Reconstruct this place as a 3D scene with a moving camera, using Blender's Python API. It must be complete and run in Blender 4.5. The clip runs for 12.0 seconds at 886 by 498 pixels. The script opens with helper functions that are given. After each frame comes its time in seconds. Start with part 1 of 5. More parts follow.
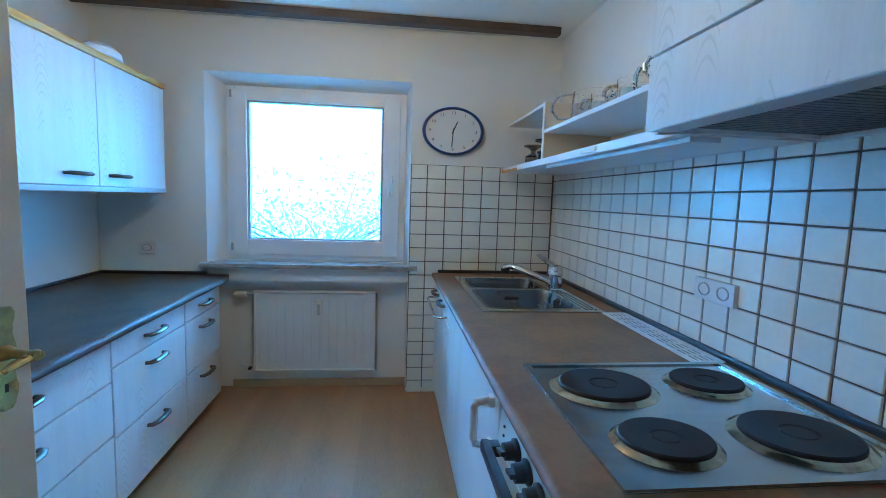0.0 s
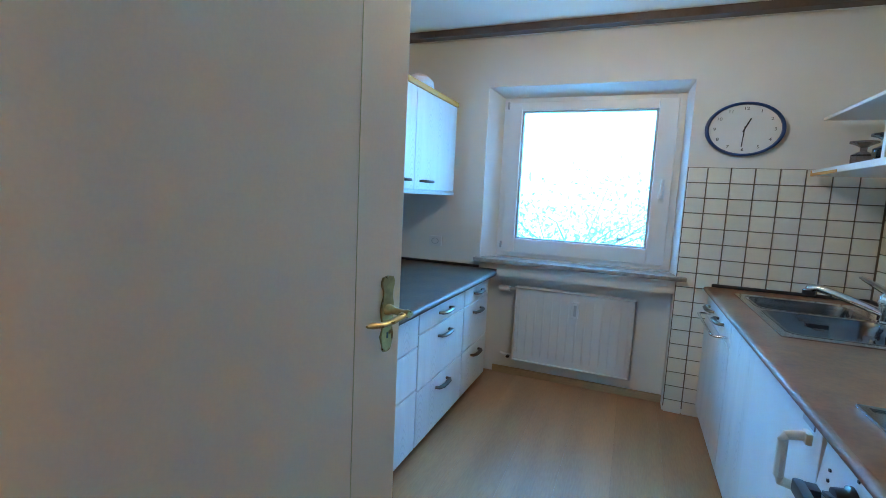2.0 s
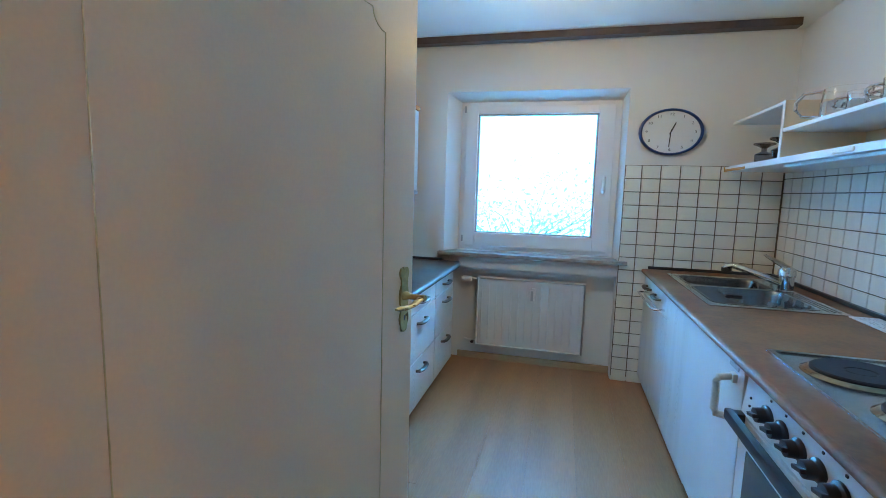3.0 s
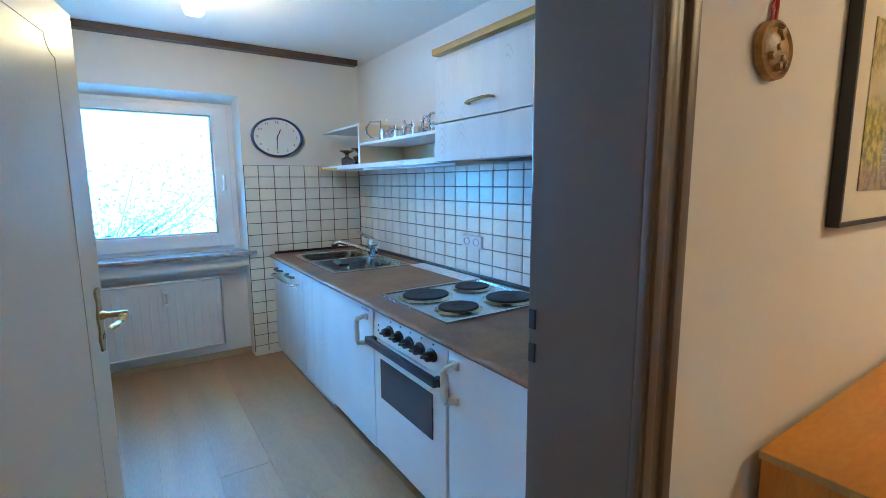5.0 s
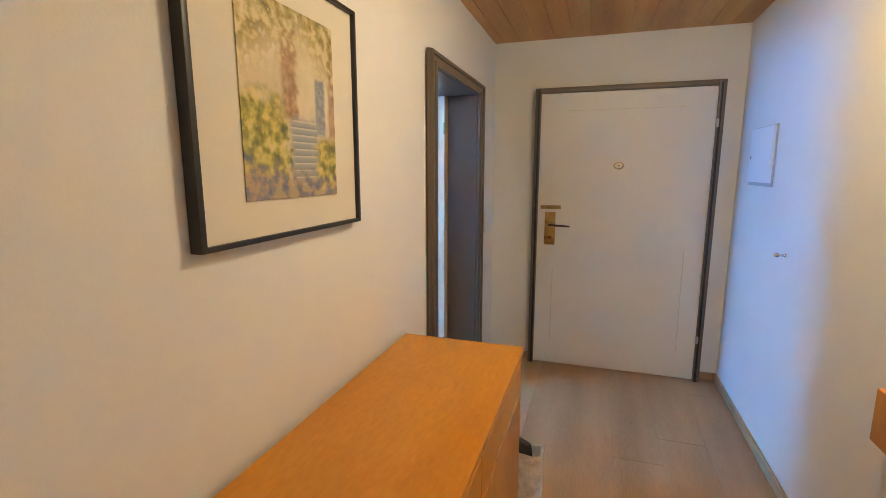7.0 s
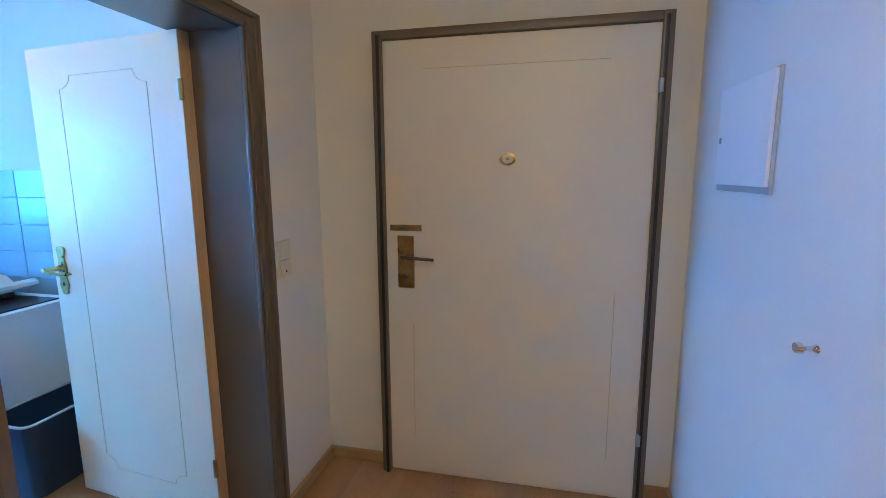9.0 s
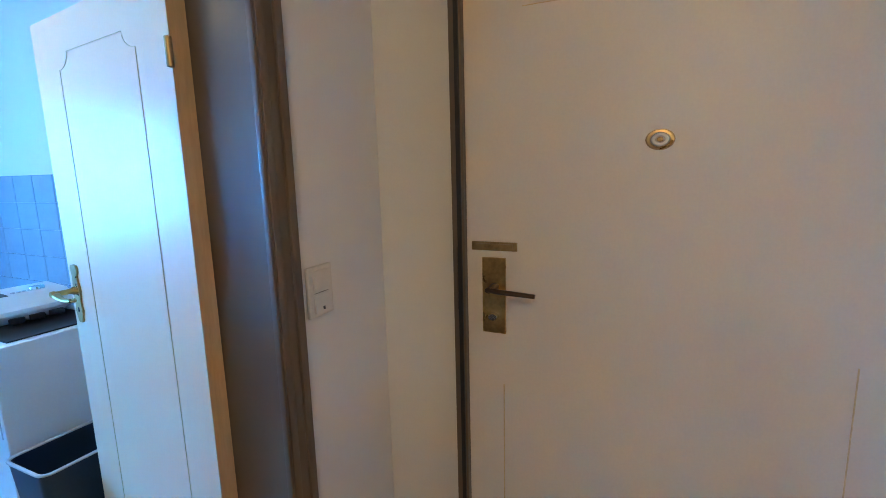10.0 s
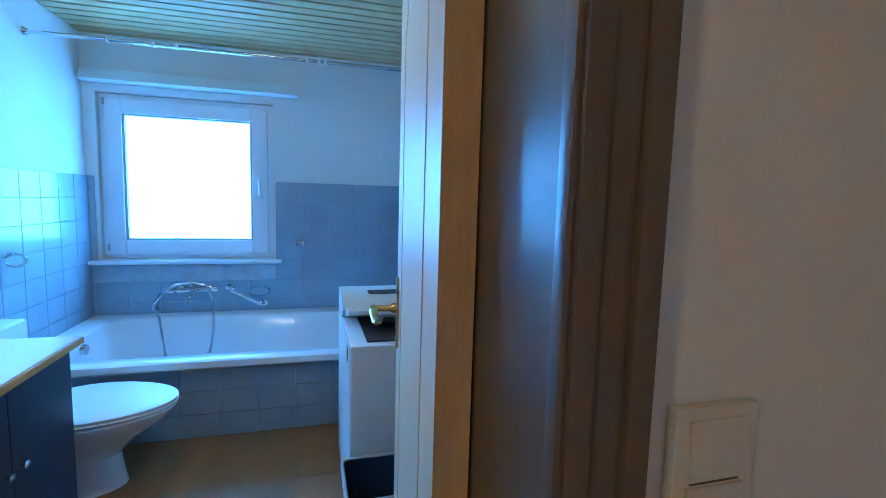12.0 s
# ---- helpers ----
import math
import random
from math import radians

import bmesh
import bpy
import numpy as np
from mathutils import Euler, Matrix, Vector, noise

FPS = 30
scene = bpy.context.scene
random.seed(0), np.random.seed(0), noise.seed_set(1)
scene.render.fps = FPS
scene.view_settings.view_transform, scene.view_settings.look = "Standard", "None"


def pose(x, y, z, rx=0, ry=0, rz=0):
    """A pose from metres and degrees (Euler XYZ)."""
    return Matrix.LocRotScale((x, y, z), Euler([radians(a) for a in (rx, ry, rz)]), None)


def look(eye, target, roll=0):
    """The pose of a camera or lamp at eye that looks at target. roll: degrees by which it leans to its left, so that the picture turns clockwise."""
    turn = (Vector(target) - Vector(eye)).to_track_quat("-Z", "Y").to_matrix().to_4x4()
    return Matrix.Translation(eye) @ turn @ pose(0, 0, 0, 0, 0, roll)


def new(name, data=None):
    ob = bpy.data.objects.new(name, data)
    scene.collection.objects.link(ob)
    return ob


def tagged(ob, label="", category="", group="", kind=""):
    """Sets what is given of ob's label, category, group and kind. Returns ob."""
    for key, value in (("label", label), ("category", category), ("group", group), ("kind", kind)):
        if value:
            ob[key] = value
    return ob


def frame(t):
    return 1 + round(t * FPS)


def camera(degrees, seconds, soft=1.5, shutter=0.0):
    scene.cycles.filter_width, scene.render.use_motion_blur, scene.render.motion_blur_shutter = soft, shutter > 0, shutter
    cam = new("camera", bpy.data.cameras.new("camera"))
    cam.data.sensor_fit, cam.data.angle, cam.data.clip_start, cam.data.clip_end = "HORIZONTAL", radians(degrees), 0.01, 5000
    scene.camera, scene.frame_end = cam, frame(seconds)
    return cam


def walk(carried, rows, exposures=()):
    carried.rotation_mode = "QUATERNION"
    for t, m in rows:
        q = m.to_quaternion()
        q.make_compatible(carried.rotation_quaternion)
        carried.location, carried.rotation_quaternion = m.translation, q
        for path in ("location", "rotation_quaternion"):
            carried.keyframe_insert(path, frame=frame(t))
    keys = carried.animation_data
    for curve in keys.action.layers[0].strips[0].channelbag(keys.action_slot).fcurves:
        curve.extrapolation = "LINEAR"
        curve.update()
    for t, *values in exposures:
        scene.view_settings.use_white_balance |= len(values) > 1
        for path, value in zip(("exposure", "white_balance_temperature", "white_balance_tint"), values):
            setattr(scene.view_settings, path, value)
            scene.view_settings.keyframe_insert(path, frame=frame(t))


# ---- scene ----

cam = camera(87.0, 12.0, soft=0.55)
PATH = [
    (0, (1.396, 0.374, 1.394), (1.626, 2.349, 1.183), 1.9),
    (0.5, (1.367, 0.402, 1.384), (1.171, 2.381, 1.174), 2.4),
    (1, (1.369, 0.419, 1.381), (0.897, 2.351, 1.167), 2.7),
    (1.5, (1.34, 0.366, 1.381), (0.694, 2.245, 1.155), 2.9),
    (2, (1.235, 0.255, 1.382), (0.497, 2.099, 1.149), 2.8),
    (2.5, (1.154, 0.124, 1.368), (0.473, 1.99, 1.137), 2.5),
    (2.7, (1.133, 0.061, 1.376), (0.524, 1.952, 1.143), 2.1),
    (4.3, (0.939, -0.357, 1.449), (1.314, 1.591, 1.193), 1.3),
    (4.5, (0.87, -0.376, 1.451), (1.458, 1.518, 1.193), 1.1),
    (5, (0.735, -0.485, 1.485), (1.836, 1.16, 1.199), -0.4),
    (5.5, (0.785, -0.594, 1.518), (2.233, 0.748, 1.204), -0.8),
    (6, (1.005, -0.695, 1.517), (2.671, 0.363, 1.191), -0.7),
    (6.5, (1.281, -0.771, 1.546), (3.08, 0.033, 1.204), -0.0),
    (7, (1.6, -0.786, 1.523), (3.474, -0.172, 1.188), 0.0),
    (7.5, (1.954, -0.789, 1.53), (3.871, -0.327, 1.197), 0.0),
    (7.7, (2.079, -0.811, 1.521), (4.011, -0.413, 1.189), 0.0),
    (9.3, (3.388, -1.117, 1.481), (5.311, -0.661, 1.174), -0.6),
    (9.5, (3.531, -1.09, 1.474), (5.431, -0.548, 1.162), -0.9),
    (10, (3.818, -0.933, 1.481), (5.605, -0.097, 1.156), -1.5),
    (10.5, (3.999, -0.663, 1.415), (5.642, 0.45, 1.167), -0.2),
    (11, (4.211, -0.468, 1.428), (5.56, 0.989, 1.191), 0.8),
    (11.5, (4.393, -0.381, 1.433), (5.362, 1.352, 1.198), 1.2),
    (12, (4.501, -0.377, 1.417), (5.051, 1.534, 1.209), 1.6),
]

walk(cam, [(t, look(eye, target, roll)) for t, eye, target, roll in PATH], [
    (0, -0.25, 6400, 10), (1.0, -0.08, 6600, 10), (2.5, -0.08, 7000, 12), (4.5, 0.1, 6600, 10), (5.5, 0.25, 6400, 10), (6.5, 0.45, 6400, 10),
    (7.5, 0.24, 6300, 10), (9.5, 0.1, 5900, 8), (10.0, 0.18, 6300, 10), (11, 0.05, 6400, 10), (11.5, -0.22, 6400, 10), (12, -0.5, 6400, 10)])

# ---- light ----
PLAN = 1.31  # metres per unit of the floor plan; heights are plain metres

world = bpy.data.worlds.new("world")
scene.world = world
world.use_nodes = True
wn = world.node_tree.nodes
sky = wn.new("ShaderNodeTexSky")
sky.sky_type = "NISHITA"
sky.sun_disc = False
sky.sun_elevation = radians(48)
sky.sun_rotation = radians(200)
wn["Background"].inputs[1].default_value = 0.1
world.node_tree.links.new(sky.outputs[0], wn["Background"].inputs[0])
sun = new("sun", bpy.data.lights.new("sun", "SUN"))
sun.data.energy, sun.data.angle, sun.data.color = 5.0, radians(0.5), (1.0, 0.95, 0.88)
sun.matrix_world = look((2, -8, 10), (2.4, 8, 0))


def lamp(name, x, y, z, watts, color, radius=0.05):
    ob = new(name, bpy.data.lights.new(name, "POINT"))
    ob.location = (x * PLAN, y * PLAN, z)
    ob.data.energy, ob.data.color, ob.data.shadow_soft_size = watts, color, radius
    return ob


WARM = (1.0, 0.84, 0.47)
DAY = (0.060, 0.42, 1.0)
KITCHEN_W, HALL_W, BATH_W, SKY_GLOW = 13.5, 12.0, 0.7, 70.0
# daylight that the frosted bathroom pane spreads into the room
frost = new("bathroom_daylight", bpy.data.lights.new("bathroom_daylight", "AREA"))
frost.data.shape, frost.data.size, frost.data.size_y = "RECTANGLE", 0.88, 0.92
frost.data.energy, frost.data.color = 52.0, (0.072, 0.34, 1.0)
frost.matrix_world = look((2.757 * PLAN, 2.87 * PLAN, 1.52), (2.757 * PLAN, 0, 1.52))


# ---- materials ----
def mat(name, color, rough=0.6, metal=0.0, var=0.08, scale=6.0, fine=90.0, bump=0.05, spec=0.5, stretch=(1, 1, 1), dark=None, island=0.0, coat=0.0, anchored=False):
    """A surface with colour variation at two scales, grain bump and uneven gloss."""
    m = bpy.data.materials.new(name)
    m.use_nodes = True
    n, ln = m.node_tree.nodes, m.node_tree.links
    b = n["Principled BSDF"]
    tc = n.new("ShaderNodeTexCoord")
    mp = n.new("ShaderNodeMapping")
    mp.inputs["Scale"].default_value = stretch
    ln.new(n.new("ShaderNodeNewGeometry").outputs["Position"] if anchored else tc.outputs["Object"], mp.inputs[0])
    big = n.new("ShaderNodeTexNoise")
    big.inputs["Scale"].default_value, big.inputs["Detail"].default_value = scale, 4
    small = n.new("ShaderNodeTexNoise")
    small.inputs["Scale"].default_value, small.inputs["Detail"].default_value = fine, 3
    ln.new(mp.outputs[0], big.inputs["Vector"])
    ln.new(mp.outputs[0], small.inputs["Vector"])
    add = n.new("ShaderNodeMath")
    add.operation = "MULTIPLY_ADD"
    ln.new(small.outputs[0], add.inputs[0])
    add.inputs[1].default_value = 0.4
    ln.new(big.outputs[0], add.inputs[2])
    ramp = n.new("ShaderNodeValToRGB")
    lo = dark or tuple(c * (1 - 2.2 * var) for c in color)
    ramp.color_ramp.elements[0].position, ramp.color_ramp.elements[0].color = 0.42, (*lo, 1)
    ramp.color_ramp.elements[1].position, ramp.color_ramp.elements[1].color = 0.86, (*(min(1, c * (1 + var)) for c in color), 1)
    ln.new(add.outputs[0], ramp.inputs[0])
    out = ramp.outputs[0]
    if island:
        info = n.new("ShaderNodeObjectInfo")
        hsv = n.new("ShaderNodeHueSaturation")
        mul = n.new("ShaderNodeMath")
        mul.operation = "MULTIPLY_ADD"
        ln.new(info.outputs["Random"], mul.inputs[0])
        mul.inputs[1].default_value, mul.inputs[2].default_value = island, 1 - island / 2
        ln.new(mul.outputs[0], hsv.inputs["Value"])
        ln.new(out, hsv.inputs["Color"])
        out = hsv.outputs[0]
    ln.new(out, b.inputs["Base Color"])
    rr = n.new("ShaderNodeMapRange")
    rr.inputs["To Min"].default_value, rr.inputs["To Max"].default_value = max(0.03, rough * 0.90), min(1, rough * 1.10)
    ln.new(big.outputs[0], rr.inputs["Value"])
    ln.new(rr.outputs[0], b.inputs["Roughness"])
    b.inputs["Metallic"].default_value = metal
    b.inputs["Specular IOR Level"].default_value = spec
    b.inputs["Coat Weight"].default_value = coat
    if bump:
        bp = n.new("ShaderNodeBump")
        bp.inputs["Strength"].default_value, bp.inputs["Distance"].default_value = bump, 0.004
        ln.new(small.outputs[0], bp.inputs["Height"])
        ln.new(bp.outputs[0], b.inputs["Normal"])
    return m


def wood(name, color, dark, along="y", rings=9.0, rough=0.45, bump=0.06, island=0.0, anchored=False):
    """Timber: bands drawn out along one axis, with fine pores."""
    st = {"x": (0.12, 1, 1), "y": (1, 0.12, 1), "z": (1, 1, 0.12)}[along]
    m = mat(name, color, rough, 0, 0.1, rings, 130, bump, 0.45, st, dark, island, 0.0, anchored)
    return m


def glass(name, tint=(1, 1, 1), rough=0.0):
    m = bpy.data.materials.new(name)
    m.use_nodes = True
    b = m.node_tree.nodes["Principled BSDF"]
    b.inputs["Base Color"].default_value = (*tint, 1)
    b.inputs["Transmission Weight"].default_value, b.inputs["Roughness"].default_value, b.inputs["IOR"].default_value = 1.0, rough, 1.45
    return m


def glow(name, color, strength):
    m = bpy.data.materials.new(name)
    m.use_nodes = True
    b = m.node_tree.nodes["Principled BSDF"]
    b.inputs["Base Color"].default_value = (*color, 1)
    b.inputs["Emission Color"].default_value, b.inputs["Emission Strength"].default_value = (*color, 1), strength
    return m


M_WALL = mat("wall_paint", (0.80, 0.78, 0.74), 0.9, 0, 0.02, 1.2, 160, 0.12, 0.3)
M_CEIL = mat("ceiling_paint", (0.82, 0.83, 0.80), 0.9, 0, 0.02, 1.5, 140, 0.1, 0.3)
M_WHITE = mat("white_lacquer", (0.76, 0.76, 0.755), 0.38, 0, 0.03, 3, 150, 0.02)
def limed_oak():
    """White lacquered oak whose cathedral grain shows as faint nested arches."""
    m = wood("white_limed_oak", (0.70, 0.70, 0.68), (0.687, 0.684, 0.664), "z", 14, 0.40, 0.025)
    n, ln = m.node_tree.nodes, m.node_tree.links
    b = n["Principled BSDF"]
    base = b.inputs["Base Color"].links[0].from_socket
    tc, sep = n.new("ShaderNodeTexCoord"), n.new("ShaderNodeSeparateXYZ")
    ln.new(tc.outputs["Object"], sep.inputs[0])
    wob = n.new("ShaderNodeTexNoise")
    wob.inputs["Scale"].default_value = 2.3
    ln.new(tc.outputs["Object"], wob.inputs["Vector"])

    def op(kind, a, c, d=None):
        x = n.new("ShaderNodeMath")
        x.operation = kind
        for i, v in enumerate((a, c, d)):
            if isinstance(v, (int, float)):
                x.inputs[i].default_value = v
            elif v is not None:
                ln.new(v, x.inputs[i])
        return x.outputs[0]

    side = op("SUBTRACT", op("PINGPONG", op("ADD", sep.outputs["Y"], 0.05), 0.16), 0.08)
    bend = op("MULTIPLY", op("MULTIPLY", side, side), 900.0)
    wave = op("FRACT", op("ADD", op("MULTIPLY_ADD", sep.outputs["Z"], 26.0, bend), op("MULTIPLY", wob.outputs[0], 3.0)), 0.0)
    line_ = op("GREATER_THAN", wave, 0.74)
    near = op("LESS_THAN", op("ABSOLUTE", side, 0.0), 0.035)
    patch = op("GREATER_THAN", wob.outputs[0], 0.53)
    fac = op("MULTIPLY", op("MULTIPLY", line_, near), op("MULTIPLY", patch, 0.28))
    mx = n.new("ShaderNodeMix")
    mx.data_type = "RGBA"
    ln.new(fac, mx.inputs[0])
    ln.new(base, mx.inputs[6])
    mx.inputs[7].default_value = (0.46, 0.45, 0.42, 1)
    ln.new(mx.outputs[2], b.inputs["Base Color"])
    return m


M_OAKWHITE = limed_oak()
M_PVC = mat("white_plastic_frame", (0.82, 0.83, 0.84), 0.35, 0, 0.02, 3, 200, 0.01)
M_DOOR = mat("door_cream_lacquer", (0.84, 0.62, 0.43), 0.34, 0, 0.03, 1.5, 120, 0.03)
M_ENTRY = mat("entry_door_paint", (0.74, 0.66, 0.54), 0.42, 0, 0.03, 1.5, 120, 0.03)
M_BROWN = mat("dark_brown_lacquer", (0.135, 0.098, 0.068), 0.40, 0, 0.03, 1.2, 120, 0.03, 0.6)
M_LINING = mat("glossy_brown_lining", (0.135, 0.098, 0.068), 0.30, 0, 0.03, 1.2, 120, 0.02, 0.7)
M_RAIL = mat("dark_brown_timber", (0.085, 0.055, 0.045), 0.55, 0, 0.15, 6, 60, 0.08)
M_TOP_R = mat("brown_laminate_worktop", (0.26, 0.104, 0.042), 0.50, 0, 0.10, 5, 60, 0.04, 0.20, dark=(0.130, 0.053, 0.022))
M_TOP_L = mat("dark_laminate_worktop", (0.100, 0.066, 0.045), 0.50, 0, 0.14, 6, 60, 0.04, 0.20, dark=(0.045, 0.031, 0.022))
M_BEECH = wood("beech_trim", (0.66, 0.29, 0.055), (0.54, 0.21, 0.04), "y", 10, 0.45)
M_PINE = mat("honey_pine", (0.62, 0.27, 0.028), 0.33, 0, 0.1, 3.5, 70, 0.015, 0.45, (0.35, 1, 1), (0.47, 0.17, 0.012))
M_PINE_V = wood("honey_pine_upright", (0.56, 0.25, 0.048), (0.36, 0.135, 0.022), "z", 8, 0.38, 0.05)
M_PINE_EDGE = mat("worn_board_edge", (0.42, 0.28, 0.13), 0.6, 0, 0.12, 8, 80, 0.06)
M_HALLCEIL = wood("pine_ceiling_boards", (0.60, 0.29, 0.075), (0.44, 0.18, 0.04), "x", 7, 0.45)
M_BATHCEIL = wood("light_pine_slats", (0.70, 0.46, 0.24), (0.58, 0.35, 0.17), "x", 7, 0.5)
M_FLOOR = wood("oak_laminate", (0.42, 0.202, 0.088), (0.31, 0.138, 0.055), "y", 4.5, 0.46, 0.03, 0.12, True)
M_FLOOR_X = wood("oak_laminate_hall", (0.42, 0.25, 0.125), (0.28, 0.155, 0.072), "x", 4.5, 0.46, 0.03, 0.12, True)
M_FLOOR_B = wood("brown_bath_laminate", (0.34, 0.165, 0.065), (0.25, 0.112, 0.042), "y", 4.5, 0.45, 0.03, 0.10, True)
M_DOOR_EDGE = wood("bare_door_edge", (0.56, 0.38, 0.20), (0.46, 0.29, 0.14), "z", 10, 0.5)
M_JOINT = mat("floor_joint", (0.22, 0.12, 0.055), 0.8, 0, 0.1, 5, 60, 0)
M_SKIRT = wood("oak_baseboard", (0.46, 0.31, 0.17), (0.34, 0.21, 0.11), "x", 6, 0.5)
M_TILE = mat("cream_wall_tile", (0.84, 0.80, 0.72), 0.30, 0, 0.03, 5, 60, 0.02, island=0.08, coat=0.1, anchored=True)
M_GROUT = mat("dark_grout", (0.19, 0.148, 0.105), 0.9, 0, 0.15, 12, 120, 0.1)
M_BTILE = mat("blue_grey_tile", (0.30, 0.40, 0.47), 0.22, 0, 0.04, 5, 60, 0.015, island=0.06, coat=0.2, anchored=True)
M_BGROUT = mat("pale_grout", (0.42, 0.49, 0.53), 0.9, 0, 0.1, 12, 120, 0.1)
M_STEEL = mat("brushed_steel", (0.48, 0.48, 0.47), 0.22, 1.0, 0.06, 4, 120, 0.03, stretch=(1, 8, 1))
# darker than the rim steel: shade inside the bowls put into its colour
M_BOWL = mat("shaded_bowl_steel", (0.20, 0.20, 0.20), 0.27, 1.0, 0.08, 6, 120, 0.03)
M_CHROME = mat("chrome", (0.72, 0.72, 0.73), 0.10, 1.0, 0.02, 4, 60, 0)
M_BRASS = mat("aged_brass", (0.48, 0.33, 0.13), 0.28, 1.0, 0.15, 20, 80, 0.04)
M_BRASS_D = mat("dull_brass", (0.36, 0.25, 0.11), 0.42, 1.0, 0.15, 20, 80, 0.04)
M_INLAY = mat("gilt_inlay", (0.66, 0.50, 0.27), 0.35, 0.1, 0.1, 20, 80, 0)
M_NICKEL = mat("dark_nickel", (0.13, 0.10, 0.08), 0.34, 1.0, 0.1, 15, 80, 0.02)
M_BLACK = mat("black_plastic", (0.018, 0.018, 0.020), 0.40, 0, 0.1, 10, 100, 0.02)
M_IRON = mat("cast_iron_plate", (0.022, 0.021, 0.021), 0.62, 0.3, 0.2, 14, 120, 0.10)
M_PLATE_RING = mat("heat_tinted_steel", (0.52, 0.42, 0.28), 0.14, 1.0, 0.2, 18, 60, 0)
# warm lamp light on the shelf interior is put into this colour
M_SHELF_IN = mat("warm_lit_shelf_board", (0.76, 0.60, 0.42), 0.5, 0, 0.03, 2, 120, 0.02)
M_OVENGLASS = mat("dark_oven_glass", (0.05, 0.055, 0.06), 0.12, 0, 0.05, 3, 60, 0)
M_RADIATOR = mat("radiator_enamel", (0.72, 0.72, 0.71), 0.42, 0, 0.03, 3, 120, 0.02)
M_CERAMIC = mat("sanitary_ceramic", (0.80, 0.80, 0.79), 0.12, 0, 0.02, 3, 60, 0)
M_NAVY = mat("dark_blue_front", (0.018, 0.044, 0.080), 0.38, 0, 0.08, 3, 80, 0.02)
M_GREYPL = mat("grey_plastic", (0.45, 0.46, 0.47), 0.45, 0, 0.04, 8, 80, 0.02)
M_CREAMPL = mat("cream_plastic", (0.70, 0.66, 0.58), 0.45, 0, 0.04, 8, 80, 0.02)
M_SILL = mat("grey_stone_sill", (0.36, 0.34, 0.33), 0.5, 0, 0.2, 18, 90, 0.05)
M_FILTER = mat("hood_filter_metal", (0.16, 0.16, 0.16), 0.45, 0.8, 0.2, 60, 220, 0.3)
M_MATBOARD = mat("cream_mount_board", (0.74, 0.68, 0.56), 0.9, 0, 0.02, 3, 200, 0.05)
M_RED = mat("red_ribbon", (0.45, 0.03, 0.02), 0.7, 0, 0.1, 20, 120, 0.1)
M_TERRA = mat("glazed_plaque", (0.36, 0.20, 0.05), 0.42, 0, 0.25, 22, 70, 0.15, dark=(0.12, 0.055, 0.02))
M_BLUE = mat("blue_clock_rim", (0.015, 0.06, 0.24), 0.3, 0, 0.05, 8, 80, 0)
M_DIAL = mat("clock_dial", (0.78, 0.79, 0.80), 0.5, 0, 0.02, 5, 100, 0)
M_GLASS = glass("clear_glass")
M_SMOKE = glass("smoked_glass", (0.30, 0.30, 0.34))
M_BAG = mat("silver_foil_bag", (0.78, 0.80, 0.82), 0.35, 0.1, 0.15, 25, 90, 0.25)
M_SKY = glow("bright_sky", DAY, SKY_GLOW)
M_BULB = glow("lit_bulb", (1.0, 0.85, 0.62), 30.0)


# ---- building helpers ----
def box(bm, x0, x1, y0, y1, z0, z1, bevel=0.0, seg=2):
    made = bmesh.ops.create_cube(bm, size=1.0)["verts"]
    for v in made:
        v.co = ((x0 + x1) / 2 + v.co.x * (x1 - x0), (y0 + y1) / 2 + v.co.y * (y1 - y0), (z0 + z1) / 2 + v.co.z * (z1 - z0))
    if bevel:
        edges = list({e for v in made for e in v.link_edges})
        bmesh.ops.bevel(bm, geom=edges, offset=bevel, segments=seg, affect="EDGES", profile=0.6)
    return bm


def lathe(bm, profile, m=Matrix(), seg=24, sx=1.0, sy=1.0):
    """Turns (radius, height) pairs round the local z axis."""
    rings = []
    for r, h in profile:
        if r < 1e-5:
            rings.append([bm.verts.new(m @ Vector((0, 0, h)))])
        else:
            rings.append([bm.verts.new(m @ Vector((r * sx * math.cos(a), r * sy * math.sin(a), h))) for a in [2 * math.pi * k / seg for k in range(seg)]])
    for a, b in zip(rings, rings[1:]):
        for k in range(seg):
            j = (k + 1) % seg
            if len(a) == 1 and len(b) > 1:
                bm.faces.new((a[0], b[k], b[j]))
            elif len(b) == 1 and len(a) > 1:
                bm.faces.new((a[k], b[0], a[j]))
            elif len(a) > 1:
                bm.faces.new((a[k], b[k], b[j], a[j]))
    return bm


def tube(bm, points, radius, seg=10, flat=1.0):
    """A round bar bent along points; radius may be one number or one for each point."""
    pts = [Vector(p) for p in points]
    rad = radius if isinstance(radius, (list, tuple)) else [radius] * len(pts)
    rings = []
    for i, p in enumerate(pts):
        d = (pts[min(i + 1, len(pts) - 1)] - pts[max(i - 1, 0)]).normalized()
        up = Vector((0, 0, 1)) if abs(d.z) < 0.9 else Vector((0, 1, 0))
        a = d.cross(up).normalized()
        b = a.cross(d).normalized()
        rings.append([bm.verts.new(p + rad[i] * (math.cos(t) * a + flat * math.sin(t) * b)) for t in [2 * math.pi * k / seg for k in range(seg)]])
    for a, b in zip(rings, rings[1:]):
        for k in range(seg):
            bm.faces.new((a[k], a[(k + 1) % seg], b[(k + 1) % seg], b[k]))
    bm.faces.new(list(reversed(rings[0])))
    bm.faces.new(rings[-1])
    return bm


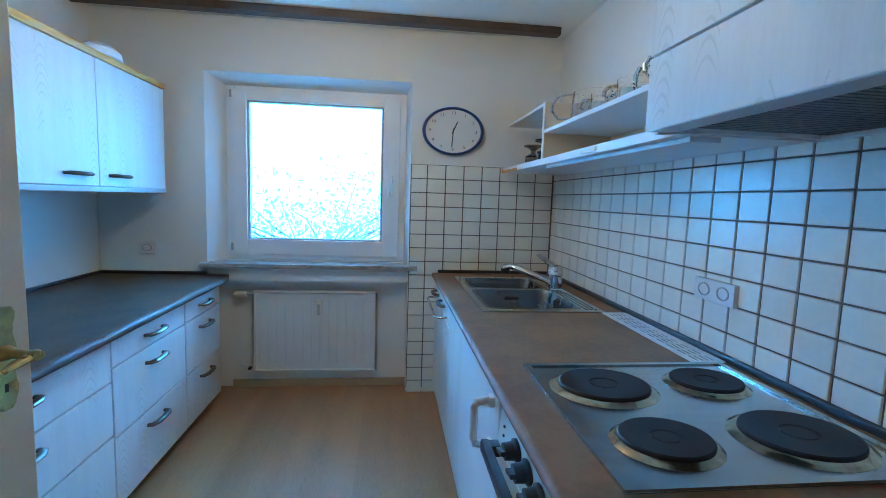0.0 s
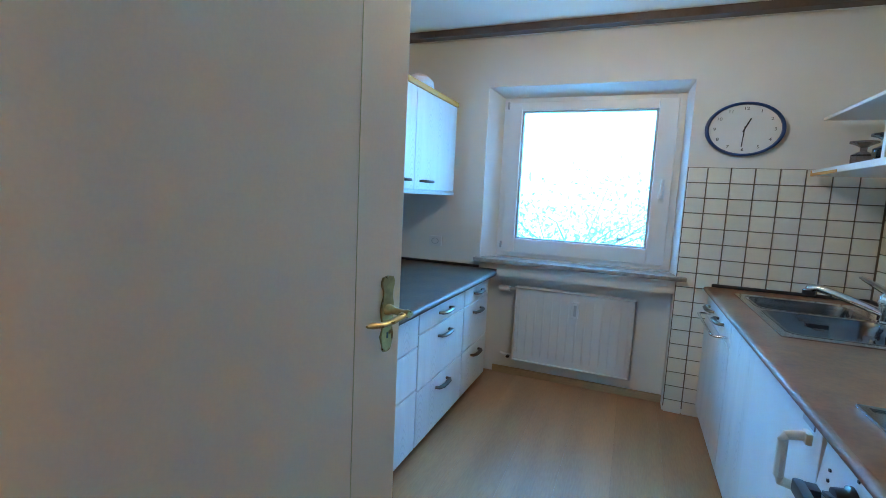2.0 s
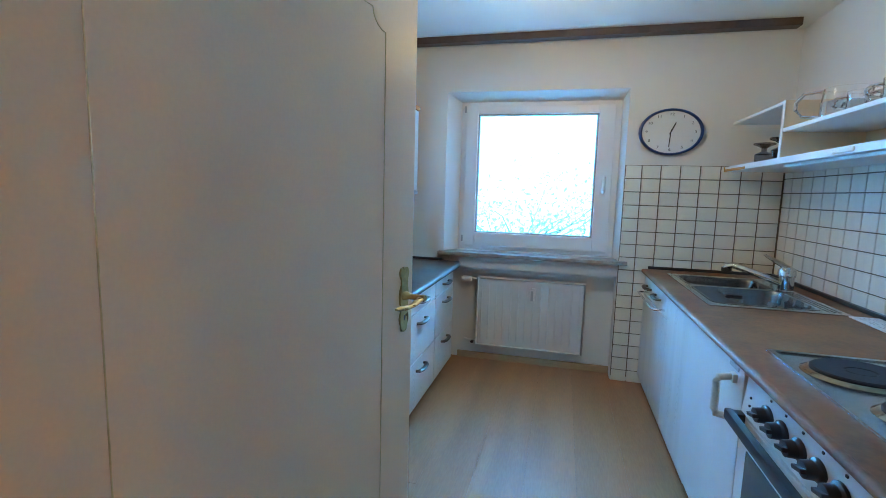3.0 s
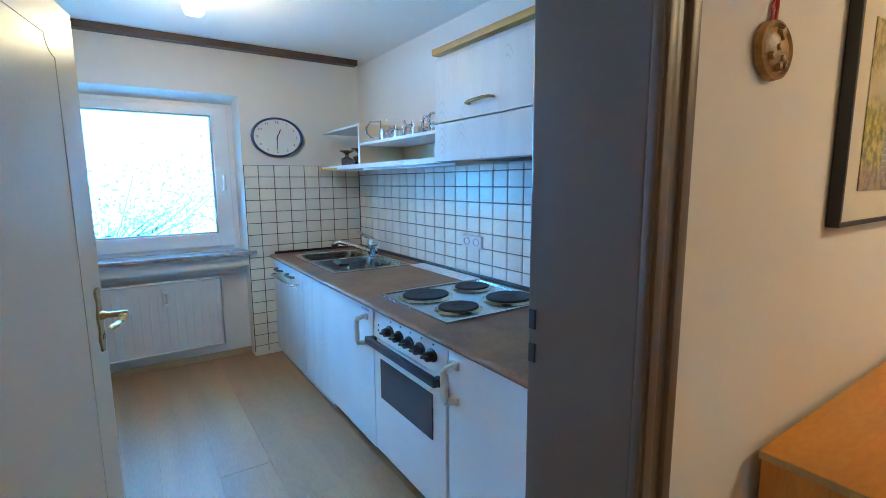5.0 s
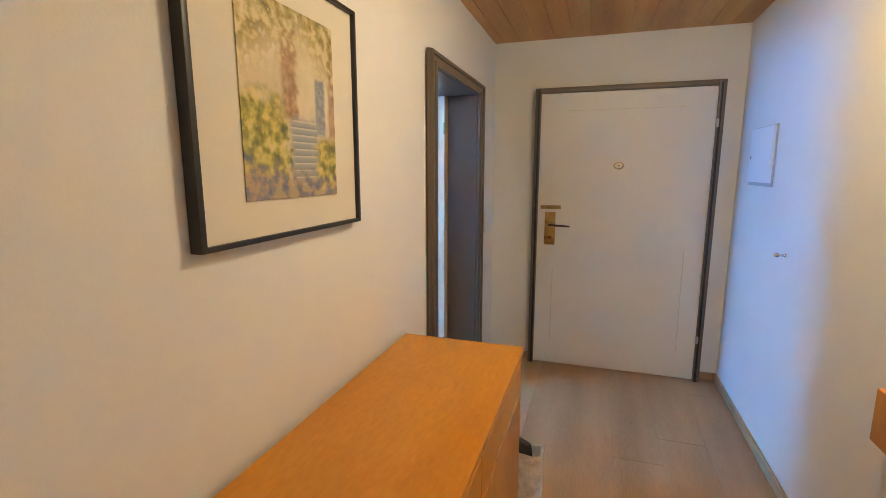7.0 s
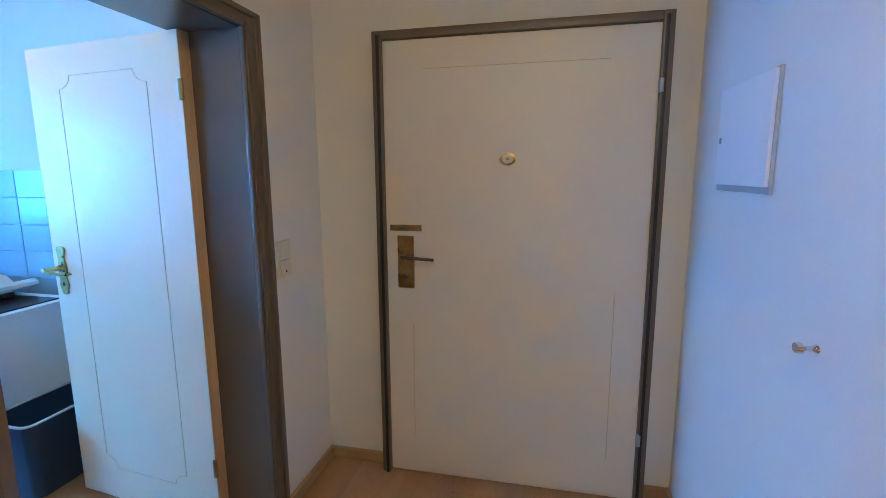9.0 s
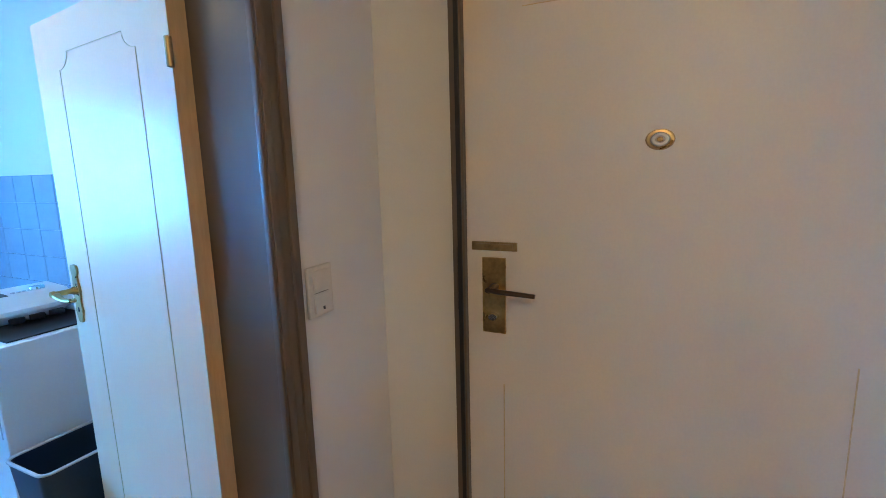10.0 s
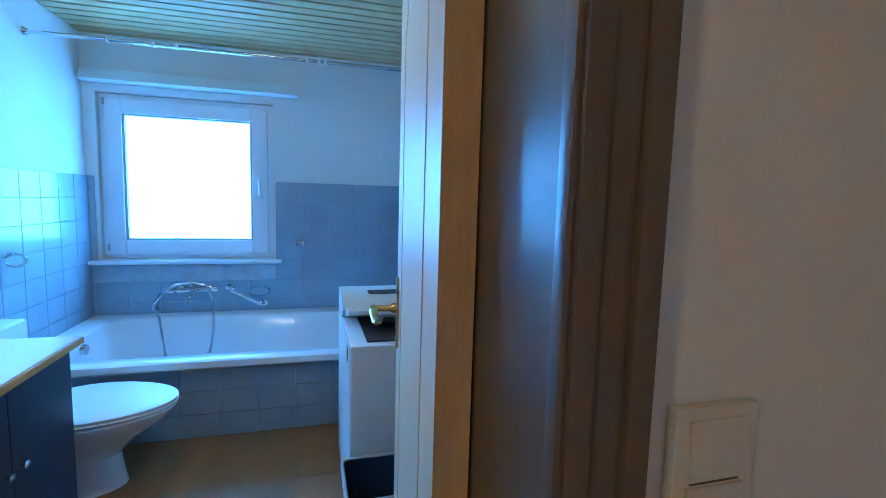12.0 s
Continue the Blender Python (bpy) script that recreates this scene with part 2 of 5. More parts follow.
def prism(bm, outline, lift, bevel=0.0):
    """A flat outline (3D points) pushed out by the vector lift."""
    low = [bm.verts.new(p) for p in outline]
    high = [bm.verts.new(Vector(p) + Vector(lift)) for p in outline]
    n = len(low)
    faces = [bm.faces.new(low), bm.faces.new(list(reversed(high)))]
    for k in range(n):
        faces.append(bm.faces.new((low[k], high[k], high[(k + 1) % n], low[(k + 1) % n])))
    if bevel:
        bmesh.ops.bevel(bm, geom=faces[1].edges[:], offset=bevel, segments=2, affect="EDGES")
    return bm


def arc(cx, cy, r, a0, a1, n):
    return [(cx + r * math.cos(radians(a0 + (a1 - a0) * k / n)), cy + r * math.sin(radians(a0 + (a1 - a0) * k / n))) for k in range(n + 1)]


def finish(name, bm, material, smooth=True):
    bmesh.ops.recalc_face_normals(bm, faces=bm.faces)
    for v in bm.verts:
        v.co.x *= PLAN
        v.co.y *= PLAN
    bm.normal_update()
    for f in bm.faces:
        f.smooth = smooth
    for e in bm.edges:
        if len(e.link_faces) == 2:
            bend = e.calc_face_angle(0.0)
            small, large = sorted(f.calc_area() for f in e.link_faces)
            # bevel strips turn smoothly, but leave the broad faces flat
            e.smooth = not (bend > radians(38) or (bend > radians(12) and large > 12 * small))
    me = bpy.data.meshes.new(name)
    bm.to_mesh(me)
    bm.free()
    me.materials.append(material)
    return me


def thing(name, x, y, z, label, category, group="", kind="", turn=0.0):
    ob = new(name)
    ob.empty_display_size = 0.1
    ob.matrix_basis = pose(x * PLAN, y * PLAN, z, 0, 0, turn)
    return tagged(ob, label, category, group, kind)


def part(name, bm, material, parent=None, label="", at=(0, 0, 0), turn=0.0):
    ob = new(name, finish(name, bm, material))
    ob.matrix_basis = pose(at[0] * PLAN, at[1] * PLAN, at[2], 0, 0, turn)
    ob.parent = parent
    if label:
        tagged(ob, label)
    return ob


def solid(name, bm, material, label, category, group="", kind=""):
    """A thing that is one mesh, its origin at its base."""
    lo = Vector((min(v.co.x for v in bm.verts), min(v.co.y for v in bm.verts), min(v.co.z for v in bm.verts)))
    hi = Vector((max(v.co.x for v in bm.verts), max(v.co.y for v in bm.verts), 0))
    c = Vector(((lo.x + hi.x) / 2, (lo.y + hi.y) / 2, lo.z))
    for v in bm.verts:
        v.co -= c
    ob = part(name, bm, material, None, "", c)
    return tagged(ob, label, category, group, kind)


def B():
    return bmesh.new()


def pieces(name, me, spots, parent):
    """Alike pieces, objects of their own on one mesh, under parent."""
    for x, y, z, turn in spots:
        ob = new(name, me)
        ob.parent = parent
        ob.matrix_basis = pose(x * PLAN, y * PLAN, z, 0, 0, turn)


def structure(name, boxes, material, label, category):
    bm = B()
    for b in boxes:
        box(bm, *b)
    ob = part(name, bm, material)
    return tagged(ob, label, category, "", "structure")


def slab_round(bm, xs, ys, z0, z1):
    """One slab with a rectangular opening; xs and ys give the outer and inner edges in order."""
    keep = [(i, j) for i in range(3) for j in range(3) if (i, j) != (1, 1)]
    grid = {(i, j, k): bm.verts.new((xs[i], ys[j], z)) for i in range(4) for j in range(4) for k, z in enumerate((z0, z1))}
    for i, j in keep:
        for k in (0, 1):
            bm.faces.new([grid[i, j, k], grid[i + 1, j, k], grid[i + 1, j + 1, k], grid[i, j + 1, k]])
        for (a, b), (c, d) in (((i, j), (i + 1, j)), ((i + 1, j), (i + 1, j + 1)), ((i + 1, j + 1), (i, j + 1)), ((i, j + 1), (i, j))):
            beside = (i + (1 if a == c == i + 1 else -1 if a == c == i else 0), j + (1 if b == d == j + 1 else -1 if b == d == j else 0))
            if beside not in keep:
                bm.faces.new([grid[a, b, 0], grid[c, d, 0], grid[c, d, 1], grid[a, b, 1]])
    return bm


# ---- the shell ----
KL, KR, KW = -0.375, 1.955, 2.785      # kitchen: tiled wall, window wall
BL, BR = 2.245, 4.045                  # bathroom side walls
HE, HR = 4.03, -1.287                  # hall end wall, hall wall opposite the doors
KC, HC, BC = 2.522, 2.46, 2.53         # ceilings
TOPZ = 2.75
D0, D1 = 0.285, 1.125                  # kitchen doorway
E0, E1 = 2.913, 3.60                   # bathroom doorway
DH = 2.01

wall_doors = structure("wall_doors", [(-1.6, D0 - 0.03, 0, 0.19, 0, TOPZ), (D1 + 0.03, E0 - 0.03, 0, 0.19, 0, TOPZ), (E1 + 0.03, 4.25, 0, 0.19, 0, TOPZ),
    (D0 - 0.03, D1 + 0.03, 0, 0.19, DH + 0.03, TOPZ), (E0 - 0.03, E1 + 0.03, 0, 0.19, DH + 0.03, TOPZ)], M_WALL, "white painted wall with two doorways off the hall", "wall")
WX0, WX1, WZ0, WZ1 = 0.140, 1.170, 0.925, 2.175   # kitchen window opening
VX0, VX1, VZ0, VZ1 = 2.30, 3.225, 0.905, 2.13     # bathroom window opening
wall_windows = structure("wall_windows", [(-0.6, WX0, KW, KW + 0.36, 0, TOPZ), (WX1, VX0, KW, KW + 0.36, 0, TOPZ), (VX1, 4.25, KW, KW + 0.36, 0, TOPZ),
    (WX0, WX1, KW, KW + 0.36, WZ1, TOPZ), (WX0, WX1, KW + 0.10, KW + 0.36, 0, WZ0), (VX0, VX1, KW, KW + 0.36, VZ1, TOPZ), (VX0, VX1, KW, KW + 0.36, 0, VZ0)],
    M_WALL, "white painted outer wall with two window openings", "wall")
structure("wall_kitchen_left", [(KL - 0.2, KL, 0.19, KW, 0, TOPZ)], M_WALL, "white painted kitchen side wall", "wall")
wall_partition = structure("wall_partition", [(KR + 0.008, BL - 0.008, 0.19, KW, 0, TOPZ)], M_WALL, "white painted wall between kitchen and bathroom", "wall")
wall_bath_right = structure("wall_bath_right", [(BR + 0.008, 4.25, 0.19, KW, 0, TOPZ)], M_WALL, "white painted bathroom side wall", "wall")
structure("wall_hall_end", [(HE, 4.25, HR - 0.2, 0, 0, TOPZ)], M_WALL, "white painted hall end wall round the front door", "wall")
structure("wall_hall_opposite", [(-1.6, 4.25, HR - 0.2, HR, 0, TOPZ)], M_WALL, "white painted long hall wall", "wall")
structure("wall_hall_back", [(-1.6, -1.4, HR, 0, 0, TOPZ)], M_WALL, "plain white wall closing the hall", "wall")
structure("ceiling_kitchen", [(KL, KR + 0.008, 0.19, KW, KC, TOPZ - 0.01)], M_CEIL, "white painted kitchen ceiling", "ceiling")

bm = B()
k = HR
while k < -0.02:
    box(bm, -1.4, HE, k + 0.0015, min(k + 0.0935, -0.001), HC, HC + 0.012, 0.002, 1)
    k += 0.095
box(bm, -1.4, HE, HR, 0, HC + 0.008, HC + 0.05)
tagged(part("ceiling_hall", bm, M_HALLCEIL), "varnished pine board hall ceiling", "ceiling", "", "structure")
bm = B()
k = 0.19
while k < KW - 0.02:
    box(bm, BL - 0.008, BR + 0.008, k + 0.008, min(k + 0.072, KW), BC, BC + 0.012, 0.002, 1)
    k += 0.08
tagged(part("ceiling_bath", bm, M_BATHCEIL), "light pine slat bathroom ceiling", "ceiling", "", "structure")
structure("ceiling_void", [(BL - 0.008, BR + 0.008, 0.19, KW, BC + 0.016, BC + 0.05)], M_RAIL, "dark backing above the ceiling slats", "ceiling")
floor = structure("floor", [(-1.6, 4.25, HR - 0.2, KW + 0.36, -0.2, -0.004)], M_JOINT, "wood laminate floor through kitchen, hall and bathroom", "floor")

# door linings and casings, dark brown
def casing(name, x0, x1, label):
    """Brown lining through the wall with a moulded casing on the hall side."""
    ob = tagged(new(name), label, "door frame", "", "structure")
    for nm, a, b in (("lining", x0 - 0.028, x0), ("lining", x1, x1 + 0.028)):
        part(nm, box(B(), a, b, -0.004, 0.205, 0, DH + 0.028, 0.003), M_LINING, ob)
    part("lining", box(B(), x0, x1, -0.004, 0.205, DH, DH + 0.028, 0.003), M_LINING, ob)
    for s, xe in ((-1, x0), (1, x1)):
        a, b = sorted((xe - s * 0.006, xe + s * 0.068))
        bm = box(B(), a, b, -0.022, -0.006, 0, DH + 0.066, 0.004)
        a, b = sorted((xe + s * 0.045, xe + s * 0.066))
        box(bm, a, b, -0.030, -0.020, 0, DH + 0.064, 0.004)
        a, b = sorted((xe + s * 0.0, xe + s * 0.020))
        box(bm, a, b, -0.027, -0.020, 0, DH + 0.020, 0.003)
        part("casing", bm, M_BROWN, ob)
    bm = box(B(), x0 - 0.060, x1 + 0.060, -0.0215, -0.0055, DH + 0.002, DH + 0.066, 0.004)
    box(bm, x0 - 0.060, x1 + 0.060, -0.0295, -0.0195, DH + 0.045, DH + 0.064, 0.004)
    part("casing", bm, M_BROWN, ob)
    return ob


casing("door_frame_1", D0, D1, "dark brown lacquered kitchen door frame")
casing("door_frame_2", E0, E1, "dark brown lacquered bathroom door frame")
for z0, z1 in ((1.075, 1.119), (1.153, 1.199)):
    bm = box(B(), D1 - 0.004, D1 + 0.001, 0.186, 0.2, z0, z1, 0.001)
    tagged(part("strike_plate", bm, M_BLACK), "black strike plate in the brown door lining", "strike plate", "", "structure")

# baseboards
def skirting(name, boxes, label="oak laminate baseboard"):
    bm = B()
    for b in boxes:
        box(bm, *b, 0, 0.055, 0.004)
    tagged(part(name, bm, M_SKIRT), label, "baseboard", "", "structure")


skirting("baseboard_kitchen", [(0.23, 1.172, KW + 0.083, KW + 0.098)])
skirting("baseboard_hall", [(D1 + 0.07, E0 - 0.07, -0.015, -0.001), (E1 + 0.07, HE, -0.015, -0.001), (-1.4, HE, HR + 0.001, HR + 0.015), (HE - 0.015, HE - 0.001, -0.24, -0.016), (HE - 0.015, HE - 0.001, HR + 0.016, -1.2)])


# ---- windows ----
def window(name, x0, x1, z0, z1, y, label, gx, gz):
    """White plastic tilt window: outer frame, sash, pane, lever handle."""
    ob = tagged(new(name), label, "window", "", "structure")
    f = 0.045
    bm = B()
    for b in ((x0, x0 + f, z0, z1), (x1 - f, x1, z0, z1), (x0 + f, x1 - f, z0, z0 + f), (x0 + f, x1 - f, z1 - f, z1)):
        box(bm, b[0], b[1], y, y + 0.07, b[2], b[3], 0.003)
    part("window_frame", bm, M_PVC, ob)
    a0, a1, c0, c1 = x0 + f - 0.012, x1 - f + 0.012, z0 + f - 0.012, z1 - f + 0.012
    bm = B()
    for b in ((a0, gx[0], c0, c1), (gx[1], a1, c0, c1), (gx[0], gx[1], c0, gz[0]), (gx[0], gx[1], gz[1], c1)):
        box(bm, b[0], b[1], y - 0.018, y + 0.05, b[2], b[3], 0.004)
    sash = part("sash", bm, M_PVC, ob)
    bm = B()
    g = 0.012
    for b in ((gx[0] - 0.004, gx[0] + g, gz[0], gz[1]), (gx[1] - g, gx[1] + 0.004, gz[0], gz[1]), (gx[0], gx[1], gz[0] - 0.004, gz[0] + g), (gx[0], gx[1], gz[1] - g, gz[1] + 0.004)):
        box(bm, b[0], b[1], y - 0.004, y + 0.02, b[2], b[3], 0.002)
    part("gasket", bm, M_GREYPL, ob)
    pane = part("pane", box(B(), gx[0], gx[1], y + 0.022, y + 0.028, gz[0], gz[1]), M_GLASS, ob)
    pane.visible_shadow = False
    hx, hz = (gx[1] + a1) / 2, (z0 + z1) / 2 - 0.10
    bm = box(B(), hx - 0.014, hx + 0.014, y - 0.026, y - 0.018, hz - 0.035, hz + 0.035, 0.003)
    tube(bm, [(hx, y - 0.02, hz), (hx, y - 0.045, hz), (hx, y - 0.055, hz + 0.012), (hx, y - 0.055, hz + 0.12)], [0.009, 0.009, 0.010, 0.008])
    part("handle", bm, M_PVC, sash)
    bm = B()
    for hzz in (c0 + 0.03, c1 - 0.05):
        tube(bm, [(a0 - 0.006, y - 0.012, hzz), (a0 - 0.006, y - 0.012, hzz + 0.05)], 0.007)
    part("hinge", bm, M_GREYPL, sash)
    return ob


window("window_1", 0.205, WX1 - 0.022, WZ0 + 0.006, WZ1 - 0.052, KW + 0.115, "white plastic kitchen window with one sash", (0.312, 1.024), (1.072, 2.026))
window("window_2", VX0 + 0.002, VX1 - 0.002, VZ0 + 0.002, VZ1 - 0.002, KW + 0.035, "white plastic bathroom window with frosted bright pane", (2.415, 3.10), (1.05, 1.99))
bm = prism(B(), [(WX0 - 0.001, KW + 0.001, WZ0), (0.206, KW + 0.114, WZ0), (0.206, KW + 0.30, WZ0), (WX0 - 0.001, KW + 0.30, WZ0)], (0, 0, WZ1 - WZ0))
prism(bm, [(WX1 + 0.001, KW + 0.001, WZ0), (WX1 - 0.023, KW + 0.114, WZ0), (WX1 - 0.023, KW + 0.30, WZ0), (WX1 + 0.001, KW + 0.30, WZ0)], (0, 0, WZ1 - WZ0))
prism(bm, [(WX0, KW + 0.001, WZ1 + 0.001), (WX0, KW + 0.114, WZ1 - 0.053), (WX0, KW + 0.30, WZ1 - 0.053), (WX0, KW + 0.30, WZ1 + 0.001)], (WX1 - WX0, 0, 0))
tagged(part("trim_reveal", bm, M_WALL), "splayed white plaster window reveal", "trim", "", "structure")
sill = part("window_sill", box(B(), WX0 - 0.03, WX1 + 0.048, KW - 0.04, KW + 0.112, 0.893, 0.921, 0.004), M_SILL)
tagged(sill, "grey stone kitchen window sill", "window sill", "", "structure")
bm = box(B(), WX0 - 0.02, WX1 + 0.0, KW + 0.0, KW + 0.098, 0.80, 0.890)
tagged(part("trim_apron", bm, M_WALL), "plastered apron under the window sill", "trim", "", "structure")
sill = part("window_sill", box(B(), VX0 - 0.07, VX1 + 0.045, KW - 0.055, KW + 0.03, 0.872, 0.901, 0.005), M_PVC)
tagged(sill, "white bathroom window sill above the bath", "window sill", "", "structure")

# curtain rail on the kitchen ceiling and roller shutter box in the bathroom
tagged(part("curtain_rail", box(B(), KL + 0.002, KR - 0.07, 2.60, 2.66, 2.474, KC, 0.004), M_RAIL), "dark brown wooden curtain rail under the ceiling", "curtain rail")
bm = prism(B(), [(2.20 + 0.05, KW - 0.004, 2.19), (2.25, KW - 0.004, 2.275), (2.25, KW - 0.05, 2.275), (2.25, KW - 0.075, 2.20), (2.25, KW - 0.06, 2.19)], (1.12, 0, 0))
tagged(part("blind_cassette", bm, M_PVC), "white roller blind cassette above the bathroom window", "blind")

# sky beyond the windows
bm = B()
box(bm, -7, 10, 9.0, 9.05, -4, 9)
tagged(part("backdrop", bm, M_SKY), "overexposed bright sky", "sky", "", "structure")
structure("ground", [(-60, 60, KW + 0.4, 120, -4.2, -4.0)], mat("lawn", (0.06, 0.10, 0.03), 0.9, 0, 0.2, 0.5, 9, 0.3), "lawn outside below the windows", "ground")
structure("roof_slab", [(-1.8, 4.4, HR - 0.4, KW + 0.5, TOPZ, TOPZ + 0.2)], M_CEIL, "plain slab closing the flat above", "ceiling")

# ---- ceiling lamps ----
spot = thing("ceiling_spot", 0.84, 1.815, KC, "small lit white ceiling spotlight", "lamp")
part("base", lathe(B(), [(0, 0), (0.045, 0), (0.045, -0.012), (0.010, -0.016), (0.010, -0.085), (0.022, -0.088), (0.022, -0.10), (0, -0.10)]), M_WHITE, spot)
part("bulb", lathe(B(), [(0.0, -0.098), (0.018, -0.10), (0.034, -0.115), (0.040, -0.14), (0.032, -0.163), (0, -0.172)]), M_BULB, spot)
lamp("kitchen_light", 0.84, 1.815, KC - 0.32, KITCHEN_W, WARM, 0.06)
# first lamp follows the door glint; the weak second is unseen, added as fill
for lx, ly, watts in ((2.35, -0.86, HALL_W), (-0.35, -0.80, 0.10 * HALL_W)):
    hall_lamp = thing("ceiling_lamp", lx, ly, HC, "round lit hall ceiling lamp, the weak rear one added as fill", "lamp", "hall ceiling lamps")
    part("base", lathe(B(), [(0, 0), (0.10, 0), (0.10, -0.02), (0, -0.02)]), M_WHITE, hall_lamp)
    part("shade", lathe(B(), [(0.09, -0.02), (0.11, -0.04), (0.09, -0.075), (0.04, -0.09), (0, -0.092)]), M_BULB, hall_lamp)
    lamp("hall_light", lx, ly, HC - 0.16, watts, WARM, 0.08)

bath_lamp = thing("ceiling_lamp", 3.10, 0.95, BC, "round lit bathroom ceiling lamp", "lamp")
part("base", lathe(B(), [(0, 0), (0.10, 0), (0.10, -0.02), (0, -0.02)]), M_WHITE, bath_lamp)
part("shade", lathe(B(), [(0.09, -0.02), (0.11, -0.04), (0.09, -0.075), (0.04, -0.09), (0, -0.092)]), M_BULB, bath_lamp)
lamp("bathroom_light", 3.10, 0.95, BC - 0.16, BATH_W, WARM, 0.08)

# ---- doors ----
def lever(parent, x, y, z, s, spread=1):
    """Ornate brass back plate with a curved lever; the face looks along s * x, the lever points along spread * -y."""
    pl = [(0.0, 0.108), (0.016, 0.104), (0.021, 0.092), (0.020, 0.080), (0.0135, 0.066), (0.013, 0.048), (0.019, 0.030), (0.0215, 0.010), (0.018, -0.012), (0.014, -0.03),
          (0.0165, -0.048), (0.021, -0.062), (0.0175, -0.078), (0.0135, -0.088), (0.0145, -0.100), (0.009, -0.108), (0.0, -0.110)]
    ring = [(x, y + a, z + b) for a, b in pl] + [(x, y - a, z + b) for a, b in reversed(pl[1:-1])]
    plate = part("back_plate", prism(B(), ring, (s * 0.005, 0, 0), 0.0015), M_BRASS, parent, "ornate aged brass back plate")
    bm = lathe(B(), [(0, 0), (0.016, 0), (0.014, 0.008), (0.0095, 0.014), (0.0095, 0.045), (0.012, 0.050), (0.010, 0.058), (0, 0.060)], Matrix.Translation((x + s * 0.005, y, z + 0.012)) @ Matrix.Rotation(s * math.pi / 2, 4, "Y"), 16)
    d = -spread
    tube(bm, [(x + s * 0.052, y + d * 0.0, z + 0.012), (x + s * 0.056, y + d * 0.022, z + 0.008), (x + s * 0.055, y + d * 0.045, z + 0.001), (x + s * 0.052, y + d * 0.072, z - 0.001), (x + s * 0.050, y + d * 0.100, z + 0.004), (x + s * 0.050, y + d * 0.114, z + 0.005)],
         [0.009, 0.010, 0.008, 0.009, 0.010, 0.004], 12, 0.8)
    part("lever", bm, M_BRASS, plate)
    part("keyhole", box(B(), x + s * 0.0045, x + s * 0.0056, y - 0.003, y + 0.003, z - 0.070, z - 0.052, 0.0005, 1), M_BLACK, plate)


def leaf(name, hx, hy, turn, width, thick, s, label, material, grip_z):
    """A swung-open room door; local y runs from hinge to latch, its shown face looks along s * x."""
    ob = thing(name, hx, hy, 0.008, label, "door", "", "structure", turn)
    x0, x1 = (0, thick) if s < 0 else (-thick, 0)
    part("leaf", box(B(), x0, x1, 0, width, 0, DH - 0.012, 0.002), material, ob)
    groove = B()
    for f, sgn in ((0.0, s), (-s * thick, -s)):
        a0, a1, c0, c1, c = 0.2 * width, width - 0.14, 0.16, 1.88, 0.05
        top = [(a0, c0 + c), (a0, c1 - c)] + [(p[0], p[1]) for p in arc(a0, c1, c, -90, 0, 5)] + [(a1 - c, c1)] + [(p[0], p[1]) for p in arc(a1, c1, c, 180, 270, 5)] + [(a1, c0 + c)]
        top += [(p[0], p[1]) for p in arc(a1, c0, c, 90, 180, 5)] + [(a0 + c, c0)] + [(p[0], p[1]) for p in arc(a0, c0, c, 0, 90, 5)]
        tube(groove, [(f + sgn * 0.0003, a, b) for a, b in top], 0.0012, 6)
    part("inlay_line", groove, M_INLAY, ob, "thin brass-coloured inlay line")
    lever(ob, 0.0, width - 0.045, grip_z, s)
    lever(ob, -s * thick, width - 0.045, grip_z, -s)
    for hz in (0.25, 1.75):
        part("hinge", lathe(B(), [(0, 0), (0.007, 0.003), (0.007, 0.075), (0, 0.078)], Matrix.Translation((s * 0.006, -0.006, hz)), 12), M_BRASS_D, ob)
    return ob


leaf("door_1", 0.302, 0.205, -11.4, 0.915, 0.04, 1, "open cream kitchen door with brass lever", M_DOOR, 1.035)
d2 = leaf("door_2", 3.560, 0.160, -6.9, 0.635, 0.038, -1, "open cream bathroom door with brass lever", M_DOOR, 1.072)
part("edge_strip", box(B(), 0.0, 0.038, -0.0022, -0.0002, 0, DH - 0.012), M_DOOR_EDGE, d2, "bare beech door edge")

# front door in its frame
FX = 3.985
entry = thing("door_3", FX, -0.718, 0.0, "closed cream front door with brass lock plate", "door", "", "structure")
part("leaf", box(B(), 0.0, 0.04, -0.440, 0.440, 0.008, 2.070, 0.002), M_ENTRY, entry)
frame_bm = B()
for y0, y1 in ((0.440, 0.472), (-0.472, -0.440)):
    box(frame_bm, -0.018, 0.044, y0, y1, 0, 2.108, 0.004)
box(frame_bm, -0.018, 0.044, -0.440, 0.440, 2.072, 2.108, 0.004)
part("door_frame", frame_bm, M_BROWN, entry, "dark brown door frame")
rebate = B()
for y0, y1 in ((0.445, 0.456), (-0.456, -0.445)):
    box(rebate, -0.024, -0.016, y0, y1, 0, 2.09, 0.002)
part("rebate_strip", rebate, M_BLACK, entry)
line = B()
for pts in ([(0.30, 1.945), (-0.30, 1.945)], [(0.345, 0.20), (0.345, 0.78)], [(-0.345, 0.20), (-0.345, 0.98)]):
    tube(line, [(-0.0004, a, b) for a, b in pts], 0.0016, 6)
part("inlay_line", line, M_INLAY, entry, "thin worn inlay line")
part("peephole_ring", lathe(B(), [(0.019, 0.008), (0.025, 0.007), (0.028, 0)], Matrix.Translation((0, 0.012, 1.552)) @ Matrix.Rotation(-math.pi / 2, 4, "Y"), 24), M_BRASS, entry)
